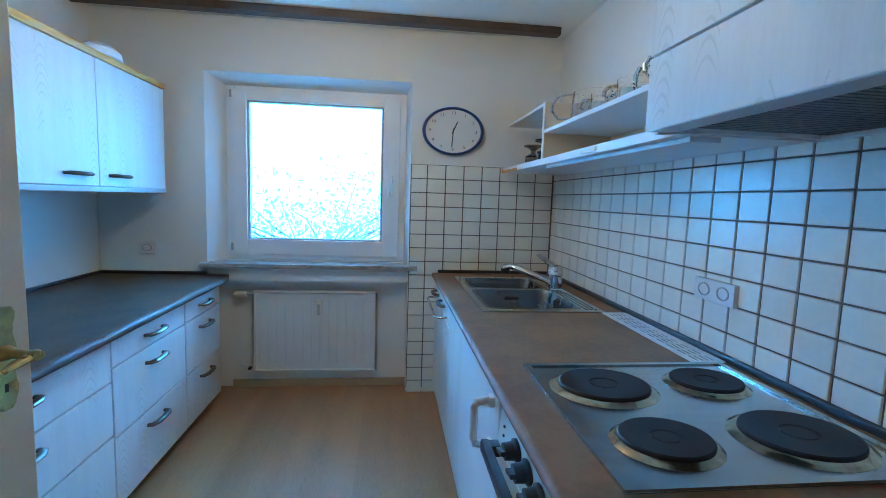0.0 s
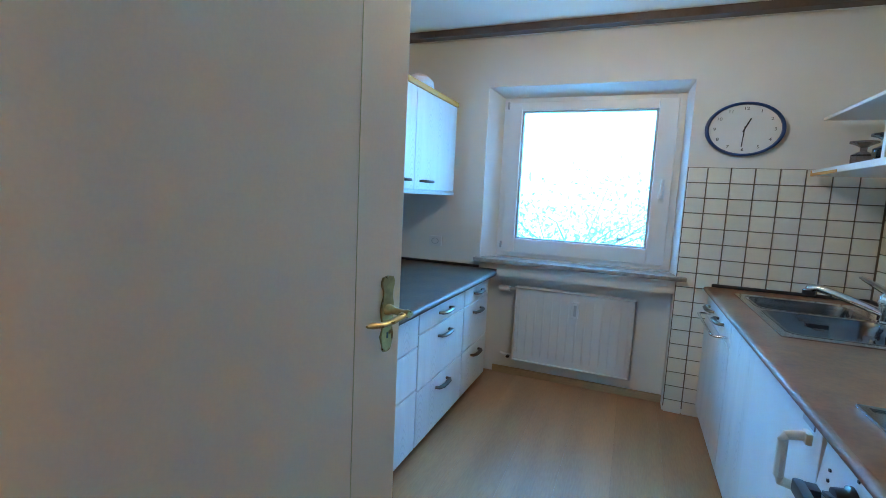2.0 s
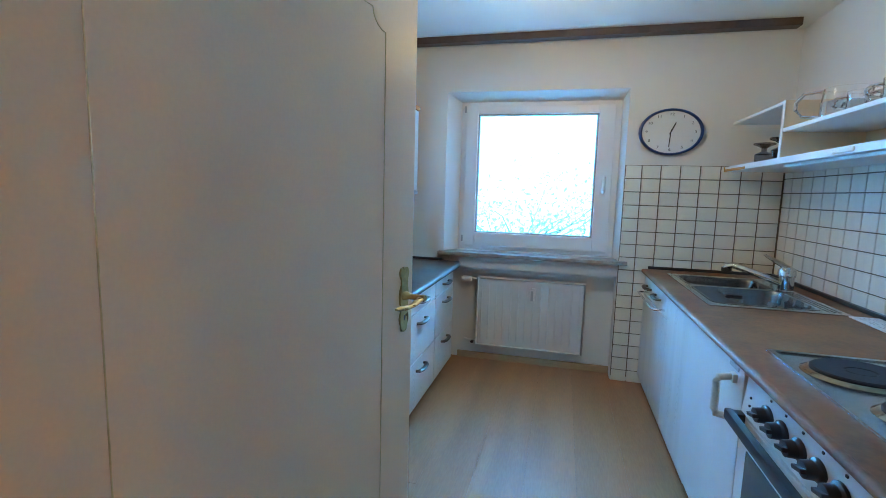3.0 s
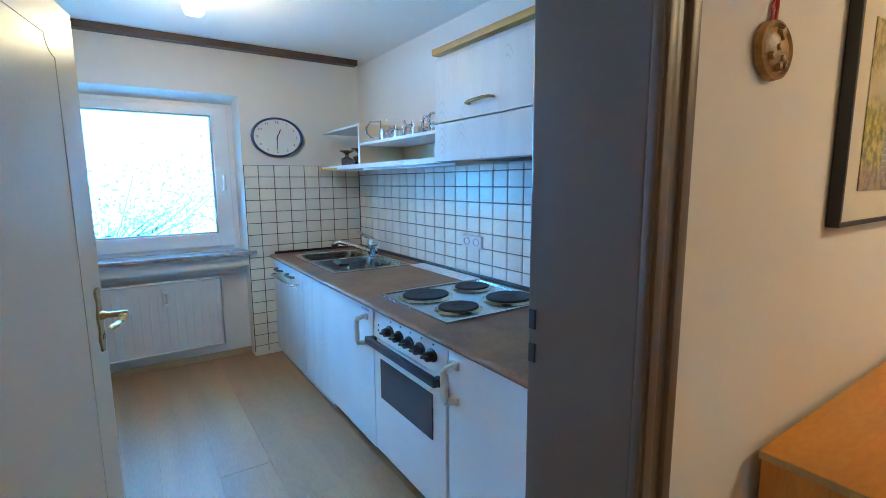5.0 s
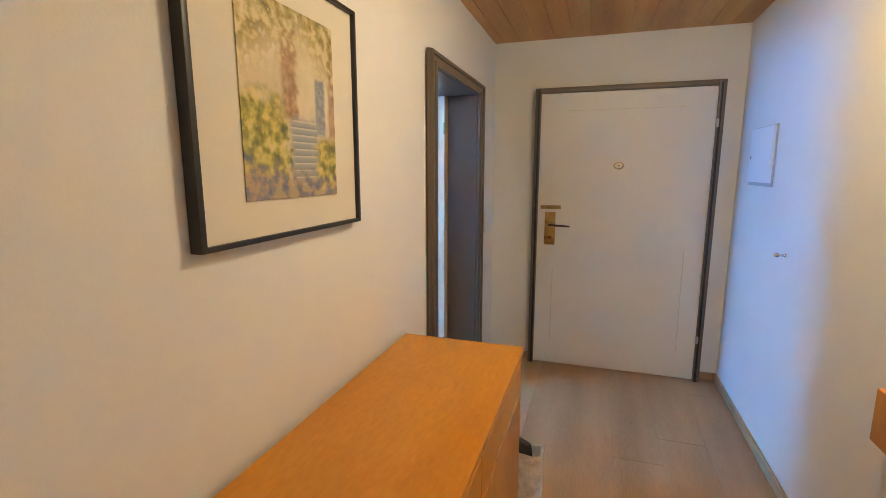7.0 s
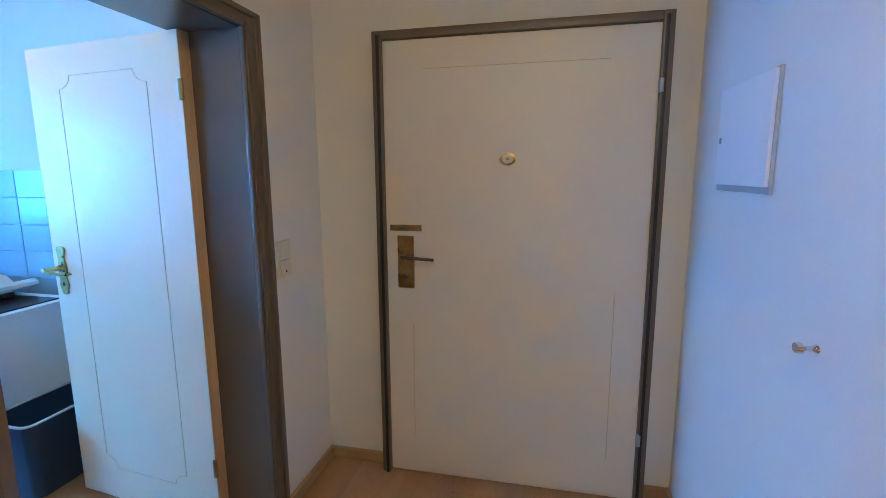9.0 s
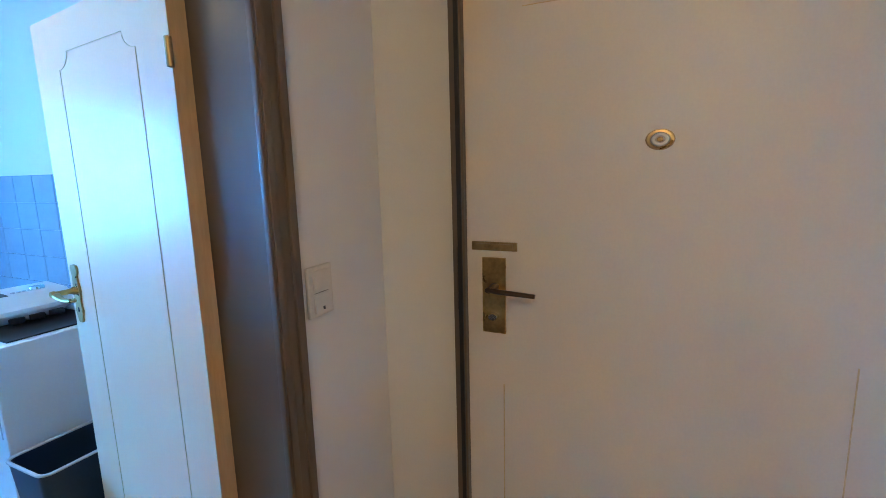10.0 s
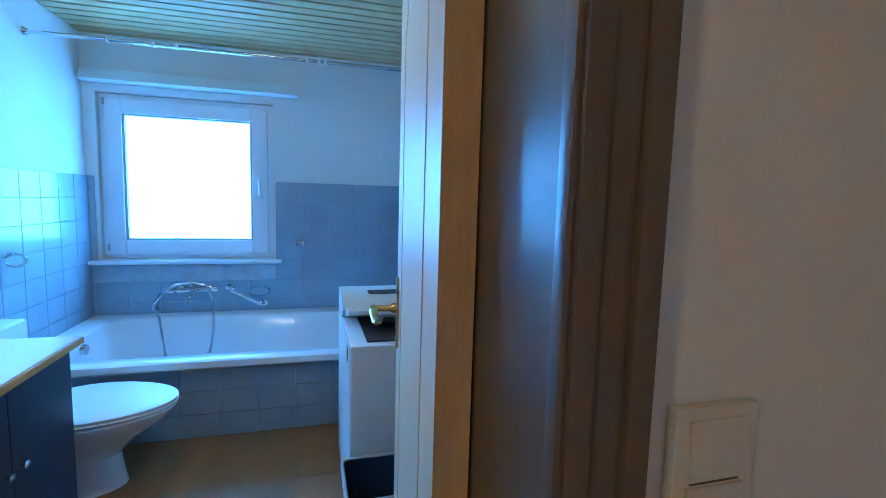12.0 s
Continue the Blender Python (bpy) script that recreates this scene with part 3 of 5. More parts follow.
eye = lathe(B(), [(0, 0.004), (0.006, 0.004), (0.010, 0.010), (0.016, 0.010), (0.019, 0.005), (0.019, 0)], Matrix.Translation((0, 0.012, 1.552)) @ Matrix.Rotation(-math.pi / 2, 4, "Y"), 20)
part("peephole", eye, M_CREAMPL, entry, "cream round peephole")
part("peephole_lens", lathe(B(), [(0, 0.007), (0.005, 0.006), (0.0065, 0.004)], Matrix.Translation((0, 0.012, 1.552)) @ Matrix.Rotation(-math.pi / 2, 4, "Y"), 14), M_BRASS_D, entry)
lk = part("lock_plate", box(B(), -0.008, 0, 0.338, 0.398, 0.958, 1.208, 0.002), M_BRASS, entry, "brass security lock plate")
bm = lathe(B(), [(0, 0), (0.011, 0), (0.009, 0.03), (0.009, 0.048), (0, 0.05)], Matrix.Translation((-0.008, 0.365, 1.115)) @ Matrix.Rotation(-math.pi / 2, 4, "Y"), 14)
tube(bm, [(-0.05, 0.365, 1.115), (-0.054, 0.34, 1.113), (-0.054, 0.255, 1.108)], [0.009, 0.008, 0.007])
part("lever", bm, M_NICKEL, lk)
part("cylinder", lathe(B(), [(0, 0.012), (0.011, 0.012), (0.013, 0.006), (0.013, 0)], Matrix.Translation((-0.008, 0.368, 1.015)) @ Matrix.Rotation(-math.pi / 2, 4, "Y"), 16), M_CHROME, lk)
sl = box(B(), -0.007, 0, 0.310, 0.425, 1.230, 1.258, 0.002)
box(sl, -0.010, -0.006, 0.320, 0.415, 1.236, 1.252, 0.001)
part("chain_slot", sl, M_BRASS_D, entry, "brass door chain slot")
st = box(B(), -0.0205, -0.017, 0.449, 0.460, 1.03, 1.24, 0.001)
for k in range(8):
    box(st, -0.0225, -0.020, 0.451, 0.458, 1.06 + 0.02 * k, 1.068 + 0.02 * k, 0.001, 1)
part("strike_plate", st, M_NICKEL, entry, "slotted metal strike plate")
for hz in (0.29, 1.80):
    part("hinge", lathe(B(), [(0, 0), (0.008, 0.003), (0.008, 0.055), (0, 0.058)], Matrix.Translation((-0.02, -0.442, hz)), 12), M_GREYPL, entry)

# ---- kitchen, right-hand run ----
WT, WTL = 0.876, 0.840                # worktop heights, right and left
RISE = 1.052
fronts = thing("sink_cabinet", 1.612, 2.34, 0.0, "white kitchen sink base cabinet with towel rail", "cabinet", "right kitchen run")


def bow(parent, x, y0, y1, z, s, material=M_NICKEL, name="handle"):
    """A bow pull handle standing off along s * x, from y0 to y1."""
    bm = B()
    tube(bm, [(x, y0, z), (x + s * 0.016, y0 + 0.004 * (1 if y1 > y0 else -1), z + 0.001), (x + s * 0.024, y0 * 0.8 + y1 * 0.2, z + 0.001), (x + s * 0.026, (y0 + y1) / 2, z), (x + s * 0.024, y0 * 0.2 + y1 * 0.8, z + 0.001), (x + s * 0.016, y1 - 0.004 * (1 if y1 > y0 else -1), z + 0.001), (x, y1, z)],
         [0.009, 0.0105, 0.0115, 0.0108, 0.0115, 0.0105, 0.009], 12, 0.85)
    return part(name, bm, material, parent)


def cabinet_body(parent, x0, x1, y0, y1, z0, z1):
    part("body", box(B(), x0, x1, y0, y1, z0, z1, 0.002), M_WHITE, parent)
    parent.scale.z = RISE
    return parent


# local coordinates are measured from the cabinet's base middle
cabinet_body(fronts, -0.27, 0.25, -0.548, 0.44, 0.0, 0.69)
dr = part("drawer_front", box(B(), -0.292, -0.271, -0.17, 0.437, 0.665, 0.795, 0.003), M_OAKWHITE, fronts)
for y in (0.27, 0.03):
    bow(dr, -0.292, y + 0.06, y - 0.06, 0.735, -1)
bm = tube(B(), [(-0.29, 0.30, 0.70), (-0.335, 0.30, 0.70), (-0.345, 0.28, 0.70), (-0.345, -0.10, 0.70), (-0.335, -0.12, 0.70), (-0.29, -0.12, 0.70)], 0.006)
part("towel_rail", bm, M_CHROME, fronts, "blue-tinged chrome towel rail")
part("door", box(B(), -0.292, -0.271, -0.17, 0.437, 0.06, 0.660, 0.003), M_OAKWHITE, fronts)
part("door", box(B(), -0.292, -0.271, -0.546, -0.174, 0.06, 0.795, 0.003), M_OAKWHITE, fronts)

fridge = thing("built_in_fridge", 1.612, 1.5225, 0.0, "white built-in fridge front with grip handle", "fridge", "right kitchen run")
fridge.scale.y = 0.94
cabinet_body(fridge, -0.27, 0.25, -0.285, 0.285, 0.06, 0.800)
door = part("door", box(B(), -0.296, -0.272, -0.283, 0.283, 0.075, 0.800, 0.004), M_WHITE, fridge)


def grip(parent, x, y, z0, z1):
    bm = box(B(), x - 0.012, x, y - 0.016, y + 0.016, z0, z0 + 0.03, 0.003)
    box(bm, x - 0.012, x, y - 0.016, y + 0.016, z1 - 0.03, z1, 0.003)
    tube(bm, [(x - 0.008, y, z0 + 0.012), (x - 0.040, y, z0 + 0.020), (x - 0.045, y, z0 + 0.035), (x - 0.045, y, z1 - 0.035), (x - 0.040, y, z1 - 0.020), (x - 0.008, y, z1 - 0.012)], 0.010, 10, 1.2)
    part("handle", bm, M_CREAMPL, parent, "cream plastic grip handle")


grip(door, -0.296, -0.225, 0.60, 0.765)
part("badge", box(B(), -0.2985, -0.2955, -0.245, -0.175, 0.775, 0.790, 0.001), M_GREYPL, door)
part("plinth", box(B(), -0.245, 0.25, -0.285, 0.285, 0.0, 0.058), M_BLACK, fridge)

oven = thing("oven", 1.612, 0.997, 0.0, "white built-in electric oven with black knobs", "oven", "right kitchen run")
cabinet_body(oven, -0.27, 0.25, -0.255, 0.255, 0.06, 0.800)
panel = part("control_panel", prism(B(), [(-0.272, 0.252, 0.665), (-0.298, 0.252, 0.672), (-0.288, 0.252, 0.808), (-0.272, 0.252, 0.808)], (0, -0.504, 0), 0.0), M_WHITE, oven)
for k in range(5):
    y = 0.115 - 0.072 * k
    m = Matrix.Translation((-0.293, y, 0.735)) @ Matrix.Rotation(-math.pi / 2 - 0.06, 4, "Y")
    bm = lathe(B(), [(0, 0), (0.027, 0), (0.027, 0.006), (0.021, 0.010), (0.019, 0.028), (0.0, 0.030)], m, 22)
    kb = B()
    box(kb, -0.005, 0.005, -0.019, 0.019, 0.012, 0.038, 0.002)
    bmesh.ops.transform(kb, matrix=m @ Matrix.Rotation(0.3, 4, "Z"), verts=kb.verts)
    tmp = bpy.data.meshes.new("k")
    kb.to_mesh(tmp)
    kb.free()
    bm.from_mesh(tmp)
    bpy.data.meshes.remove(tmp)
    part("knob", bm, M_BLACK, panel)
    part("index_mark", box(B(), -0.2925, -0.2895, y - 0.003, y + 0.003, 0.775, 0.781), M_BLACK, panel)
part("pilot_lamp", lathe(B(), [(0, 0.004), (0.004, 0.003), (0.004, 0)], Matrix.Translation((-0.294, 0.21, 0.735)) @ Matrix.Rotation(-math.pi / 2, 4, "Y"), 10), M_BLACK, panel)
part("pilot_lamp", lathe(B(), [(0, 0.004), (0.004, 0.003), (0.004, 0)], Matrix.Translation((-0.295, 0.21, 0.71)) @ Matrix.Rotation(-math.pi / 2, 4, "Y"), 10), M_BLACK, panel)
door = part("door", box(B(), -0.298, -0.272, -0.252, 0.252, 0.085, 0.660, 0.004), M_WHITE, oven)
part("window", box(B(), -0.301, -0.297, -0.178, 0.192, 0.380, 0.576, 0.001), M_OVENGLASS, door, "dark oven window")
bm = box(B(), -0.338, -0.318, -0.245, 0.252, 0.642, 0.676, 0.006)
box(bm, -0.32, -0.297, -0.245, -0.215, 0.640, 0.672, 0.003)
box(bm, -0.32, -0.297, 0.222, 0.252, 0.640, 0.672, 0.003)
part("handle", bm, M_BLACK, door, "black bar handle")
part("plinth", box(B(), -0.245, 0.25, -0.255, 0.255, 0.0, 0.058), M_BLACK, oven)

washer = thing("dishwasher", 1.612, 0.457, 0.0, "white kitchen appliance front with cream grip handle", "dishwasher", "right kitchen run")
cabinet_body(washer, -0.27, 0.25, -0.275, 0.278, 0.06, 0.800)
door = part("door", box(B(), -0.296, -0.272, -0.275, 0.276, 0.075, 0.800, 0.004), M_WHITE, washer)
grip(door, -0.296, 0.235, 0.60, 0.765)
part("catch", box(B(), -0.302, -0.295, -0.235, -0.215, 0.70, 0.712, 0.002), M_NICKEL, door)
part("plinth", box(B(), -0.245, 0.25, -0.275, 0.278, 0.0, 0.058), M_BLACK, washer)

# worktop with openings for the sink bowls
top = B()
S0, S1, SX0, SX1 = 1.925, 2.60, 1.425, 1.795
slab_round(top, (1.312, SX0, SX1, KR - 0.002), (0.215, S0, S1, 2.784), WT - 0.030, WT)
worktop = thing("worktop", 1.6, 1.5, WT - 0.030, "brown laminate kitchen worktop with rounded front", "worktop")
part("board", top, M_TOP_R, worktop, "", (-1.6, -1.5, 0.030 - WT))
part("front_edge", tube(B(), [(1.312, 0.215, WT - 0.015), (1.312, 2.784, WT - 0.015)], 0.0149, 14), M_TOP_R, worktop, "", (-1.6, -1.5, 0.030 - WT))
skirt = box(B(), KR - 0.020, KR - 0.0015, 0.215, 2.766, WT, WT + 0.022, 0.005)
box(skirt, 1.33, KR - 0.0015, 2.768, 2.784, WT, WT + 0.022, 0.005)
tagged(part("worktop_skirt", skirt, M_BLACK), "black sealing strip along worktop and tiles", "sealing strip")

sink = thing("sink", 1.617, 2.2525, WT, "stainless steel sink with two bowls and drainer", "sink")
sink.scale = (1.08, 0.82, 1)
bm = B()
sx0, sx1, sy0, sy1 = -0.20, 0.225, -0.445, 0.46
bowls = ((-0.165, 0.155, -0.385, 0.045), (-0.165, 0.155, 0.095, 0.405))
xs = [sx0, -0.165, 0.155, sx1]
ys = [sy0, -0.385, 0.045, 0.095, 0.405, sy1]
for i in range(3):
    for j in range(5):
        if i == 1 and j in (1, 3):
            continue
        box(bm, xs[i], xs[i + 1], ys[j], ys[j + 1], 0.001, 0.006)
part("rim", bm, M_STEEL, sink)
for x0, x1, y0, y1 in bowls:
    bm = B()
    depth = -0.15 if y0 < 0 else -0.14
    ring0 = arc(x1 - 0.05, y1 - 0.05, 0.05, 0, 90, 5) + arc(x0 + 0.05, y1 - 0.05, 0.05, 90, 180, 5) + arc(x0 + 0.05, y0 + 0.05, 0.05, 180, 270, 5) + arc(x1 - 0.05, y0 + 0.05, 0.05, 270, 360, 5)
    cx, cy = (x0 + x1) / 2, (y0 + y1) / 2
    rows = []
    for sc, z in ((1.0, 0.007), (0.985, 0.0), (0.95, -0.03), (0.91, depth + 0.03), (0.85, depth + 0.008), (0.70, depth), (0.12, depth - 0.004)):
        rows.append([bm.verts.new((cx + (p[0] - cx) * sc, cy + (p[1] - cy) * sc, z)) for p in ring0])
    for a, b in zip(rows, rows[1:]):
        for k in range(len(a)):
            bm.faces.new((a[k], a[(k + 1) % len(a)], b[(k + 1) % len(a)], b[k]))
    bm.faces.new(rows[-1])
    corner = [bm.verts.new((cx + (p[0] - cx) * 1.06, cy + (p[1] - cy) * 1.06, 0.0072)) for p in ring0]
    for k in range(len(corner)):
        bm.faces.new((corner[k], corner[(k + 1) % len(corner)], rows[0][(k + 1) % len(corner)], rows[0][k]))
    bowl = part("bowl", bm, M_BOWL, sink)
    part("drain", lathe(B(), [(0, depth + 0.002), (0.02, depth + 0.002), (0.032, depth + 0.004), (0.034, depth)], Matrix.Translation((cx, cy, 0))), M_CHROME, bowl)
    if y0 < 0:
        part("overflow", box(B(), cx - 0.03, cx + 0.03, y1 - 0.018, y1 - 0.012, -0.050, -0.030, 0.001), M_BLACK, bowl)
for k in range(3):
    part("drainer_rib", box(B(), 0.172 + 0.016 * k, 0.180 + 0.016 * k, -0.40, 0.0, 0.005, 0.009, 0.0018), M_STEEL, sink)
tap = thing("tap", 1.815, 2.30, WT + 0.006, "chrome single-lever kitchen tap with swivel spout", "tap")
part("body", lathe(B(), [(0, 0), (0.034, 0), (0.034, 0.007), (0.029, 0.013), (0.029, 0.085), (0.034, 0.092), (0.034, 0.125), (0.024, 0.142), (0, 0.148)]), M_CHROME, tap)
sp = part("spout", tube(B(), [(-0.015, 0.0, 0.045), (-0.06, 0.025, 0.068), (-0.13, 0.07, 0.100), (-0.175, 0.105, 0.118), (-0.195, 0.12, 0.112), (-0.20, 0.124, 0.092)], [0.018, 0.018, 0.018, 0.020, 0.022, 0.021], 14), M_CHROME, tap)
part("nozzle", lathe(B(), [(0, 0), (0.019, 0), (0.022, 0.006), (0.022, 0.026), (0, 0.026)], Matrix.Translation((-0.20, 0.124, 0.074)), 16), M_BLACK, sp, "dark nozzle")
part("lever", tube(B(), [(0, 0, 0.138), (-0.022, 0.03, 0.160), (-0.05, 0.10, 0.192)], [0.024, 0.021, 0.014], 12, 0.5), M_CHROME, tap)

hob = thing("hob", 1.657, 1.10, WT, "stainless steel hob with four black cast iron plates", "hob")
hob.scale = (1.075, 0.94, 1)
part("pan", box(B(), -0.245, 0.235, -0.262, 0.268, 0.0005, 0.004, 0.001), M_STEEL, hob)
part("rim", slab_round(B(), (-0.2445, -0.230, 0.220, 0.2345), (-0.2615, -0.247, 0.253, 0.2675), 0.0042, 0.009), M_STEEL, hob, "raised steel rim")
for x, y, r in ((-0.118, 0.112, 0.09), (0.112, 0.128, 0.0725), (-0.118, -0.130, 0.0725), (0.112, -0.128, 0.09)):
    pl = part("hot_plate", lathe(B(), [(0, 0.020), (r * 0.28, 0.020), (r * 0.30, 0.0175), (r * 0.34, 0.021), (r * 0.97, 0.0225), (r, 0.019), (r, 0.010), (r * 0.9, 0.006)], Matrix.Translation((x, y, 0)), 40), M_IRON, hob)
    part("ring", lathe(B(), [(r * 1.0, 0.014), (r * 1.03, 0.014), (r * 1.11, 0.009), (r * 1.19, 0.0045), (r * 1.19, 0.003)], Matrix.Translation((x, y, 0)), 40), M_PLATE_RING, pl)

grille = thing("ventilation_grille", 1.888, 1.62, WT, "white slotted metal grille set in the worktop", "grille")
bm = B()
for b in ((-0.045, -0.037, -0.26, 0.26), (0.037, 0.045, -0.26, 0.26), (-0.037, 0.037, -0.26, -0.25), (-0.037, 0.037, 0.25, 0.26)):
    box(bm, *b, 0.0005, 0.006, 0.001)
part("frame", bm, M_WHITE, grille)
part("backing", box(B(), -0.036, 0.036, -0.249, 0.249, 0.0002, 0.001), M_BLACK, grille)
sme = finish("slat", box(B(), -0.0032, 0.0032, -0.249, 0.249, 0.001, 0.0055, 0.001, 1), M_WHITE)
for k in range(5):
    ob = new("slat", sme)
    ob.parent = grille
    ob.location = ((-0.0296 + 0.0148 * k) * PLAN, 0, 0)
cme = finish("bar", box(B(), -0.036, 0.036, -0.004, 0.004, 0.001, 0.0052, 0.001, 1), M_WHITE)
for k in range(9):
    ob = new("bar", cme)
    ob.parent = grille
    ob.location = (0, (-0.20 + 0.05 * k) * PLAN, 0)

socket = thing("double_socket", KR - 0.006, 1.437, 1.063, "white double wall socket on the tiles", "socket")
part("plate", box(B(), -0.012, 0.004, -0.078, 0.078, 0.0, 0.078, 0.003), M_WHITE, socket)
for y in (-0.037, 0.037):
    m = Matrix.Translation((-0.0115, y, 0.039)) @ Matrix.Rotation(-math.pi / 2, 4, "Y")
    w = part("insert", lathe(B(), [(0, -0.010), (0.018, -0.010), (0.0195, 0.0022), (0.0235, 0.0022), (0.024, 0)], m, 24), M_GREYPL, socket)
    for d in (-0.008, 0.008):
        part("hole", lathe(B(), [(0, -0.0085), (0.003, -0.0085), (0.003, -0.011)], Matrix.Translation((-0.0115, y + d, 0.039)) @ Matrix.Rotation(-math.pi / 2, 4, "Y"), 10), M_BLACK, w)

# hood cabinet, open shelf and glassware
hood = thing("hood_cabinet", 1.72, 0.748, 1.582, "white hood cabinet with flap door and extractor", "cabinet")
hood.scale.z = 1.035
hb = B()
for b in ((-0.13, 0.232, 0.425, 0.441, 0.0, 0.50), (-0.13, 0.232, -0.50, -0.484, 0.0, 0.50), (-0.13, 0.232, -0.484, 0.425, 0.484, 0.50), (0.217, 0.232, -0.484, 0.425, 0.0, 0.484)):
    box(hb, *b, 0.001)
part("body", hb, M_WHITE, hood)
flap = part("flap", box(B(), -0.152, -0.132, -0.498, 0.439, 0.186, 0.474, 0.003), M_OAKWHITE, hood)
bm = tube(B(), [(-0.152, 0.215, 0.242), (-0.170, 0.210, 0.243), (-0.178, 0.185, 0.245), (-0.178, 0.115, 0.249), (-0.170, 0.09, 0.250), (-0.152, 0.085, 0.250)], [0.006, 0.007, 0.008, 0.008, 0.007, 0.006], 10, 0.9)
part("handle", bm, M_BRASS_D, flap, "bronze bow handle")
part("lower_panel", box(B(), -0.152, -0.132, -0.498, 0.439, 0.004, 0.180, 0.003), M_OAKWHITE, hood)
part("cornice", box(B(), -0.160, 0.232, -0.498, 0.445, 0.500, 0.530, 0.005), M_BEECH, hood, "beech top trim")
part("filter", box(B(), -0.11, 0.215, -0.45, 0.40, 0.012, 0.020), M_FILTER, hood, "grey metal grease filter")
bm = B()
for k in range(52):
    box(bm, -0.105, 0.20, -0.435 + 0.016 * k, -0.427 + 0.016 * k, 0.010, 0.013)
part("filter_rib", bm, M_FILTER, hood)
part("visor", box(B(), -0.150, -0.10, -0.484, 0.424, 0.002, 0.010, 0.002), M_GREYPL, hood)

SHELF = 1.586
shelf = thing("wall_shelf", 1.765, 2.0, SHELF, "white open wall shelf with a beech edge", "shelf")
part("bottom_board", box(B(), -0.10, 0.187, -0.835, 0.70, 0.0, 0.030, 0.002), M_WHITE, shelf)
part("front_edge", prism(B(), [(-0.118, 0.70, 0.0), (-0.100, 0.70, -0.0005), (-0.100, 0.70, 0.031), (-0.118, 0.70, 0.031)], (0, -1.535, 0), 0.0), M_WHITE, shelf)
part("edge_band", box(B(), -0.1205, -0.1183, 0.42, 0.694, -0.001, 0.015, 0.0008, 1), M_BEECH, shelf, "bare beech lower edge")
part("end_trim", box(B(), -0.1195, 0.187, 0.695, 0.712, 0.0, 0.032, 0.003), M_BEECH, shelf, "beech end trim")
part("divider", box(B(), -0.098, 0.179, 0.115, 0.133, 0.031, 0.325, 0.002), M_SHELF_IN, shelf)
part("divider_edge", box(B(), -0.101, -0.0985, 0.114, 0.134, 0.031, 0.326), M_WHITE, shelf)
part("sliding_pane", box(B(), 0.157, 0.161, -0.815, -0.48, 0.031, 0.164), M_SHELF_IN, shelf)
part("side_panel", box(B(), -0.100, 0.187, -0.835, -0.820, 0.031, 0.185, 0.002), M_WHITE, shelf)
part("middle_board", box(B(), -0.100, 0.187, -0.82, 0.114, 0.165, 0.184, 0.002), M_WHITE, shelf)
part("top_board", box(B(), -0.10, 0.187, 0.134, 0.70, 0.308, 0.325, 0.002), M_WHITE, shelf)
part("back_panel", box(B(), 0.179, 0.187, -0.82, 0.60, 0.031, 0.308), M_SHELF_IN, shelf)
part("light_strip", box(B(), -0.09, -0.02, -0.80, 0.10, -0.016, -0.0005, 0.003), M_WHITE, shelf)
part("switch", box(B(), -0.1225, -0.1175, -0.42, -0.31, 0.006, 0.026, 0.004), M_CREAMPL, shelf, "small cream light switch")


def vessel(name, x, y, z, profile, label, category, material=M_GLASS, handle=0.0, hz=(0.02, 0.08), group="glassware on the shelf"):
    ob = thing(name, x, y, z, label, category, group)
    ob.scale = (1.12, 1.12, 1.15)
    part("body", lathe(B(), profile, Matrix(), 24), material, ob)
    if handle:
        r = max(p[0] for p in profile)
        c, d = -0.85, 0.53
        rim = [(r * 0.95, hz[0]), (r + handle * 0.7, hz[0] + 0.006), (r + handle, hz[0] * 0.65 + hz[1] * 0.35), (r + handle, hz[0] * 0.35 + hz[1] * 0.65), (r + handle * 0.7, hz[1] - 0.004), (r * 0.95, hz[1])]
        part("handle", tube(B(), [(c * q, d * q, z_) for q, z_ in rim], 0.006, 10), M_CHROME if material == M_GLASS else material, ob)
    if material == M_GLASS:
        h = max(p[1] for p in profile)
        part("band", lathe(B(), [(r * 1.005, h * 0.06), (r * 1.03, h * 0.06), (r * 1.03, h * 0.55), (r * 1.005, h * 0.55), (r * 1.005, h * 0.06)], Matrix(), 24), M_CHROME, ob)
    return ob


MID = SHELF + 0.184
cup = [(0, 0.0), (0.034, 0.0), (0.036, 0.004), (0.040, 0.075), (0.038, 0.075), (0.034, 0.006), (0, 0.006)]
jug = [(0, 0.0), (0.054, 0.0), (0.060, 0.01), (0.064, 0.06), (0.060, 0.118), (0.056, 0.118), (0.060, 0.06), (0.056, 0.012), (0, 0.008)]
vessel("glass_jug", 1.765, 1.90, MID, jug, "round clear glass coffee jug with handle", "jug", M_GLASS, 0.062, (0.015, 0.115))
vessel("glass_cup", 1.745, 1.76, MID, cup, "clear glass cup with handle", "cup", M_GLASS, 0.028, (0.015, 0.06))
vessel("glass_cup", 1.79, 1.665, MID, cup, "clear glass cup with handle", "cup", M_GLASS, 0.028, (0.015, 0.06))
vessel("glass_cup", 1.74, 1.575, MID, cup, "clear glass cup with handle", "cup", M_GLASS, 0.028, (0.015, 0.06))
vessel("red_bowl", 1.80, 1.87, MID, [(0, 0), (0.025, 0), (0.045, 0.04), (0.042, 0.04), (0.022, 0.004), (0, 0.004)], "small translucent pink glass bowl", "bowl", glass("pink_glass", (0.9, 0.45, 0.40)))
